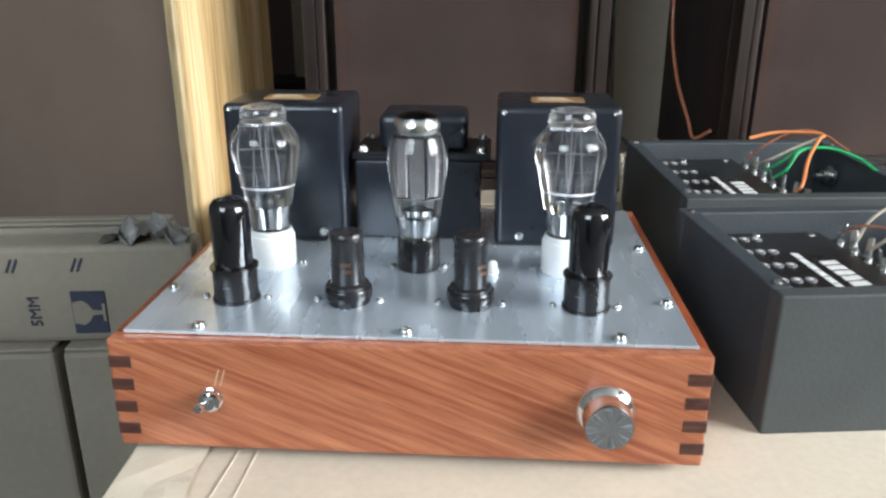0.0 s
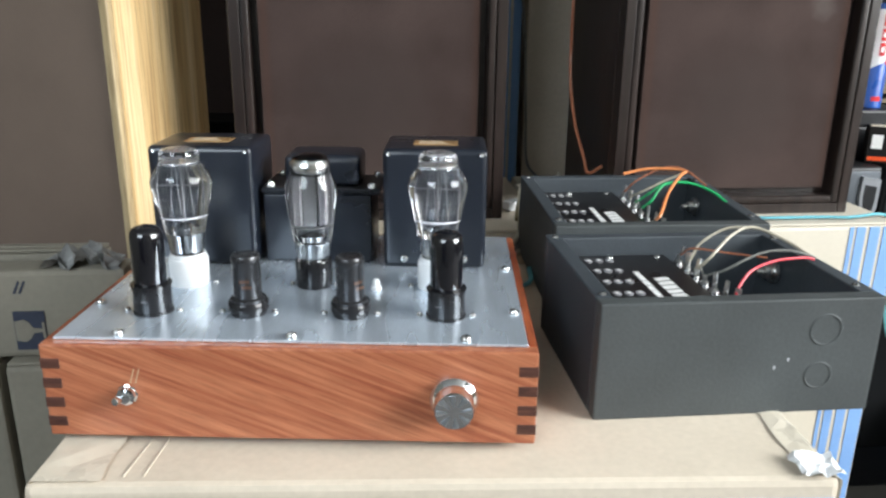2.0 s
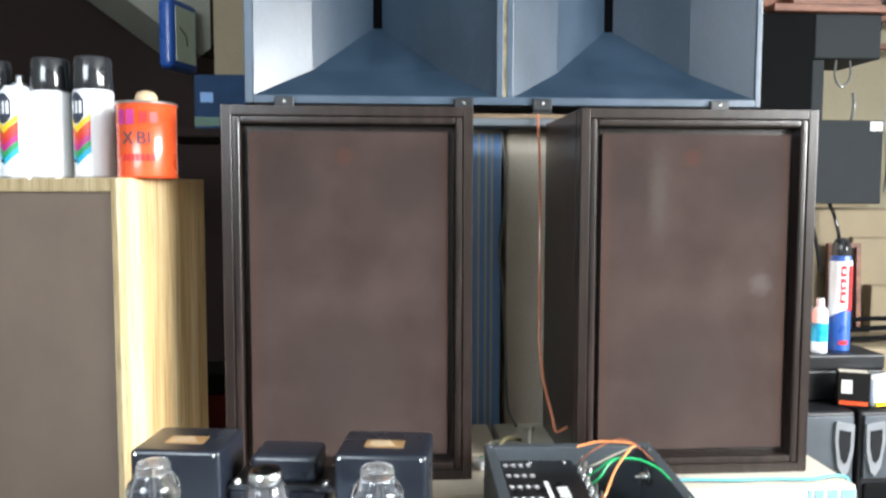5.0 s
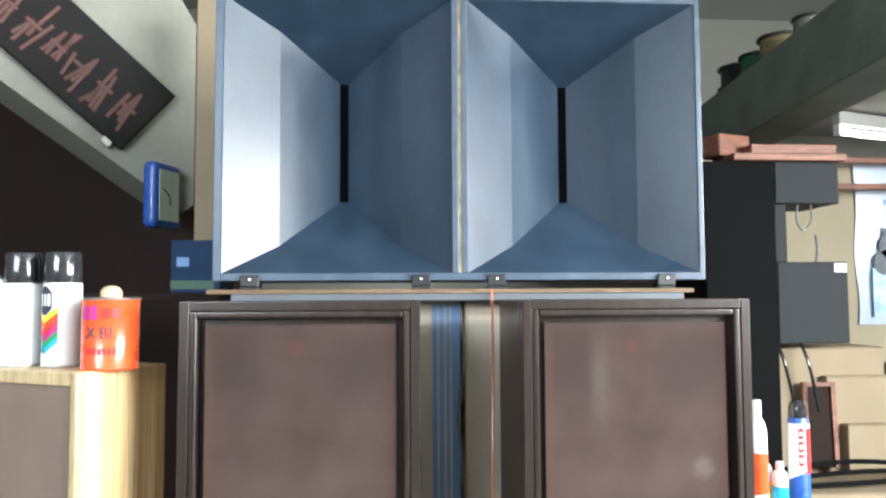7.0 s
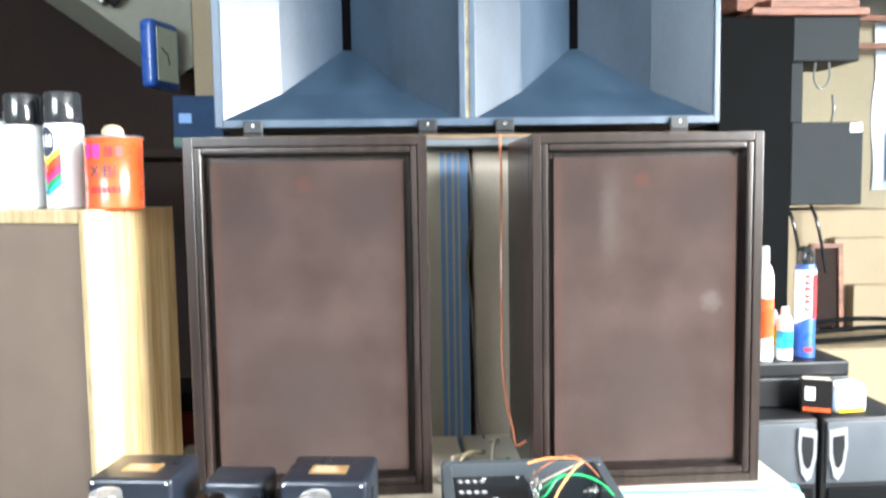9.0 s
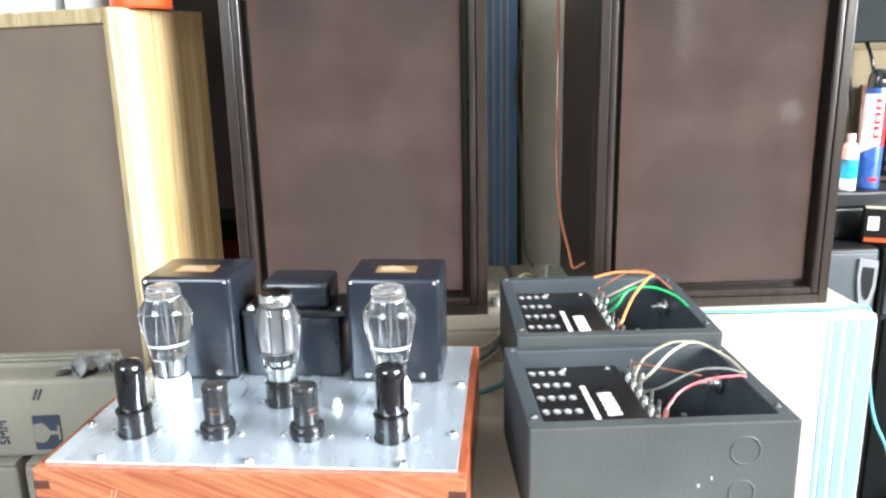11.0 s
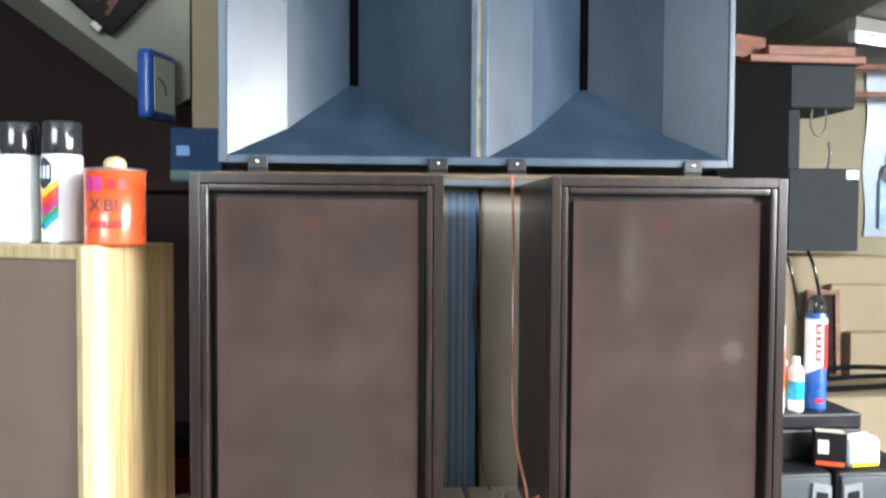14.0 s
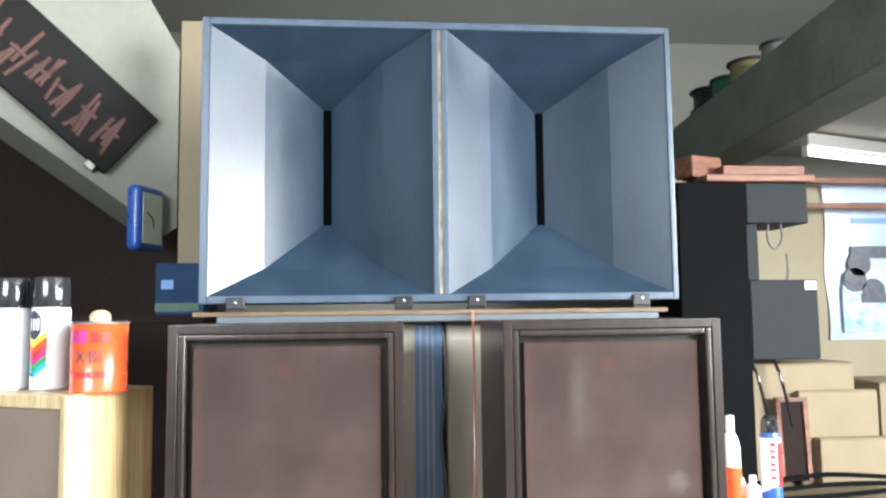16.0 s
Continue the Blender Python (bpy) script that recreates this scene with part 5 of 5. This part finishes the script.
# poster
pm = pose(2.20, 2.436, 1.205) @ Matrix.Diagonal((1.206, 1, 1.206, 1))
poster = thing("poster", pm, "blue and white printed poster with wavy edges", "poster")
b = bmesh.new()
rows = []
for j in range(13):
    rows.append([b.verts.new((0.50 * i / 10 + 0.006 * math.sin(j * 0.9) * (i == 0), 0.008 * math.sin(i * 0.8 + j * 0.3) + dy, 0.58 * j / 12)) for dy in (0, 0.0012) for i in range(11)])
for p, q in zip(rows, rows[1:]):
    for i in range(10):
        b.faces.new((p[i], p[i + 1], q[i + 1], q[i]))
        b.faces.new((p[i + 11], q[i + 11], q[i + 12], p[i + 12]))
part("sheet", b, POSTER, poster, smooth=True)
part("printed_panel", box((0.05, -0.014, 0.03), (0.48, -0.010, 0.20)), POSTER_BLUE, poster, "bright blue lower print")
ringb = bmesh.new()
for cx, cz in ((0.12, 0.28), (0.10, 0.22), (0.17, 0.18)):
    lathe([(0.025, 0), (0.045, 0), (0.045, 0.003), (0.025, 0.003)], 24, ringb, pose(cx, -0.0145, cz, 90, 0, 0))
box((0.09, -0.0165, 0.30), (0.44, -0.0145, 0.345), bm=ringb)
box((0.12, -0.0165, 0.135), (0.36, -0.0145, 0.17), bm=ringb)
part("printed_machine", ringb, GREY_PRINT, poster, "dark printed machine drawing")
for z, w_ in ((0.49, 0.36), (0.43, 0.30)):
    part("printed_bar", box((0.10, -0.0125, z), (0.10 + w_, -0.0105, z + 0.020)), BLUE_PRINT, poster, "blue unreadable lettering")

# fluorescent lamp under the loft
fl = thing("fluorescent_lamp", pose(2.165, 2.48, 2.058, 0, 0, 20), "lit white fluorescent tube under the loft", "lamp")
part("tube", lathe([(0, 0), (0.014, 0), (0.014, 1.0), (0, 1.0)], 16, m=pose(0, 0, 0, 0, 90, 0)), LAMP_GLOW, fl, smooth=True)
part("batten", box((-0.02, -0.025, 0.03), (1.02, 0.025, 0.088), 0.004), CEIL, fl)
part("lampholder", box((-0.018, -0.015, -0.018), (-0.001, 0.015, 0.030)), CERAMIC, fl)

# reels and bundles on the beam
for y, z, r, mt, lb in ((2.48, 2.2405, 0.10, BAKELITE, "reel of dark cable on the loft beam"), (2.27, 2.2405, 0.085, DARK_GREEN, "reel of green cable on the loft beam"), (2.06, 2.2405, 0.09, TAN, "reel of tan cable on the loft beam"), (1.80, 2.2405, 0.07, WIRE_GREY, "reel of grey cable on the loft beam")):
    c = thing("cable_reel", pose(1.735 - 0.087 * (2.6 - y), y, z), lb, "cable reel", "cable reels on the beam")
    part("flange", lathe([(0, 0), (r, 0), (r, 0.008), (0, 0.008)], 24), BAKELITE, c)
    part("flange", lathe([(0, r * 0.9), (r, r * 0.9), (r, r * 0.9 + 0.008), (0, r * 0.9 + 0.008)], 24), BAKELITE, c)
    part("winding", lathe([(r * 0.82 + 0.004 * (k % 2), 0.008 + (r * 0.9 - 0.008) * k / 12) for k in range(13)], 24), mt, c, smooth=True)

# ---- west side: sign, clock, box behind the horn ----
SIGN = STAIR @ Matrix.Translation((-0.034, -0.026, 1.89)) @ Matrix.Rotation(radians(40), 4, "Y")
sg = thing("black_sign", SIGN, "black sign board with dull red raised marks", "sign")
part("board", box((-0.62, 0.0, -0.235), (0.0, 0.024, 0.0), 0.003), SIGN_BLACK, sg)
rng = random.Random(8)
for k in range(7):
    x = -0.045 - k * 0.082
    for q in range(4):
        xx, z0 = x - q * 0.0155, -0.215 + rng.uniform(0, 0.05)
        part("raised_letter", box((-0.007, -0.006, 0), (0.007, 0.0, rng.uniform(0.07, 0.14)), 0.003), SIGN_RED, sg, "dull red unreadable letter stroke", m=pose(xx, 0, z0, 0, rng.uniform(-14, 14), 0))
    part("raised_letter", box((x - 0.052, -0.0075, -0.135), (x + 0.004, 0.0, -0.121), 0.003), SIGN_RED, sg, "dull red unreadable letter stroke")
part("hook", box((-0.06, 0.0, -0.255), (-0.03, 0.02, -0.235), 0.002), TIN, sg)
clock = thing("wall_clock", pose(-0.495, 1.55, 1.634, 0, 0, -18) @ Matrix.Diagonal((0.9, 0.9, 0.92, 1)), "blue-framed wall clock with a pale face", "clock")
part("frame", box((-0.03, -0.075, -0.105), (0.02, 0.075, 0.105), 0.022, 4), BLUE, clock, "glossy blue rounded frame", True)
part("face", box((0.020, -0.054, -0.082), (0.0225, 0.054, 0.082), 0.001), CLOCK_FACE, clock, "pale green-white face")
for a, l in ((60, 0.040), (190, 0.030)):
    part("clock_pointer", box((0.0225, -0.002, 0), (0.024, 0.002, l)), BAKELITE, clock, m=pose(0, 0, 0, a, 0, 0))
part("wall_bracket", box((-0.06, -0.02, -0.02), (-0.03, 0.30, 0.02)), WALL_DARK, clock)
shelf = tagged(finish("wall_shelf", box((-1.2, 1.15, 1.325), (-0.24, 1.45, 1.345), 0.002), WALL_DARK), "dark brown wooden shelf beside the horns", "shelf")
bb = thing("blue_box", pose(-0.372, 1.20, 1.345) @ Matrix.Diagonal((0.72, 0.8, 0.78, 1)), "blue cardboard box with pale print on a shelf", "box")
part("box_body", box((0, 0, 0), (0.17, 0.2, 0.17), 0.003), DARK_BLUE, bb)
part("printed_bar", box((0.02, -0.001, 0.085), (0.062, 0.0, 0.115)), BLUE_PRINT, bb, "pale blue print")
part("printed_bar", box((0.0, -0.001, 0.012), (0.15, 0.0, 0.04)), DARK_GREEN, bb)
tagged(finish("cardboard_strip", box((-0.372, 1.42, 1.345), (-0.27, 1.435, 2.20), 0.002), CARD_BEIGE_SHADED), "tall strip of beige cardboard beside the horns", "cardboard")

# things in the dark between the oak and brown loudspeakers
red = thing("red_box", pose(-0.30, 0.80, 0.0), "dull red cardboard box standing in the dark gap", "box")
part("box_body", box((0, 0, 0), (0.12, 0.12, 0.80), 0.003), DULL_RED, red)
part("box_lid", box((-0.002, -0.002, 0.80), (0.122, 0.122, 0.84), 0.003), SIGN_BLACK, red)
part("label_band", box((0.01, -0.001, 0.70), (0.11, 0.0, 0.73)), GOLD, red)
crate = thing("blue_crate", pose(1.215, 0.50, 0.0, 0, 0, -8), "blue plastic crate standing on the floor", "crate")
for lo, hi in (((0, 0, 0.012), (0.012, 0.30, 0.29)), ((0.388, 0, 0.012), (0.40, 0.30, 0.29)), ((0.012, 0, 0.012), (0.388, 0.012, 0.29)), ((0.012, 0.288, 0.012), (0.388, 0.30, 0.29))):
    part("crate_side", box(lo, hi, 0.003), DARK_BLUE, crate)
part("crate_bottom", box((0, 0, 0), (0.40, 0.30, 0.0118)), DARK_BLUE, crate)
part("crate_rim", box((-0.006, -0.006, 0.29), (0.406, 0.010, 0.302), 0.003), DARK_BLUE, crate)

for pts, mt, lb in (
    ([(0.245, 0.47, 0.74), (0.26, 0.52, 0.759), (0.29, 0.56, 0.779), (0.32, 0.60, 0.764), (0.33, 0.66, 0.746)], TAN, "grey-tan flex looped between two loudspeakers"),
    ([(0.35, 0.50, 0.74), (0.335, 0.56, 0.759), (0.345, 0.62, 0.774), (0.36, 0.68, 0.759), (0.35, 0.72, 0.744)], WIRE_CLEAR, "pale flex looped between two loudspeakers"),
    ([(0.25, 0.58, 0.74), (0.29, 0.54, 0.749), (0.34, 0.56, 0.754), (0.37, 0.62, 0.744)], WIRE_GREEN, "green wire lying between two loudspeakers")):
    tagged(finish("loose_wire", cable(pts, 0.0036, 8, 8), mt, smooth=True), lb, "wire")
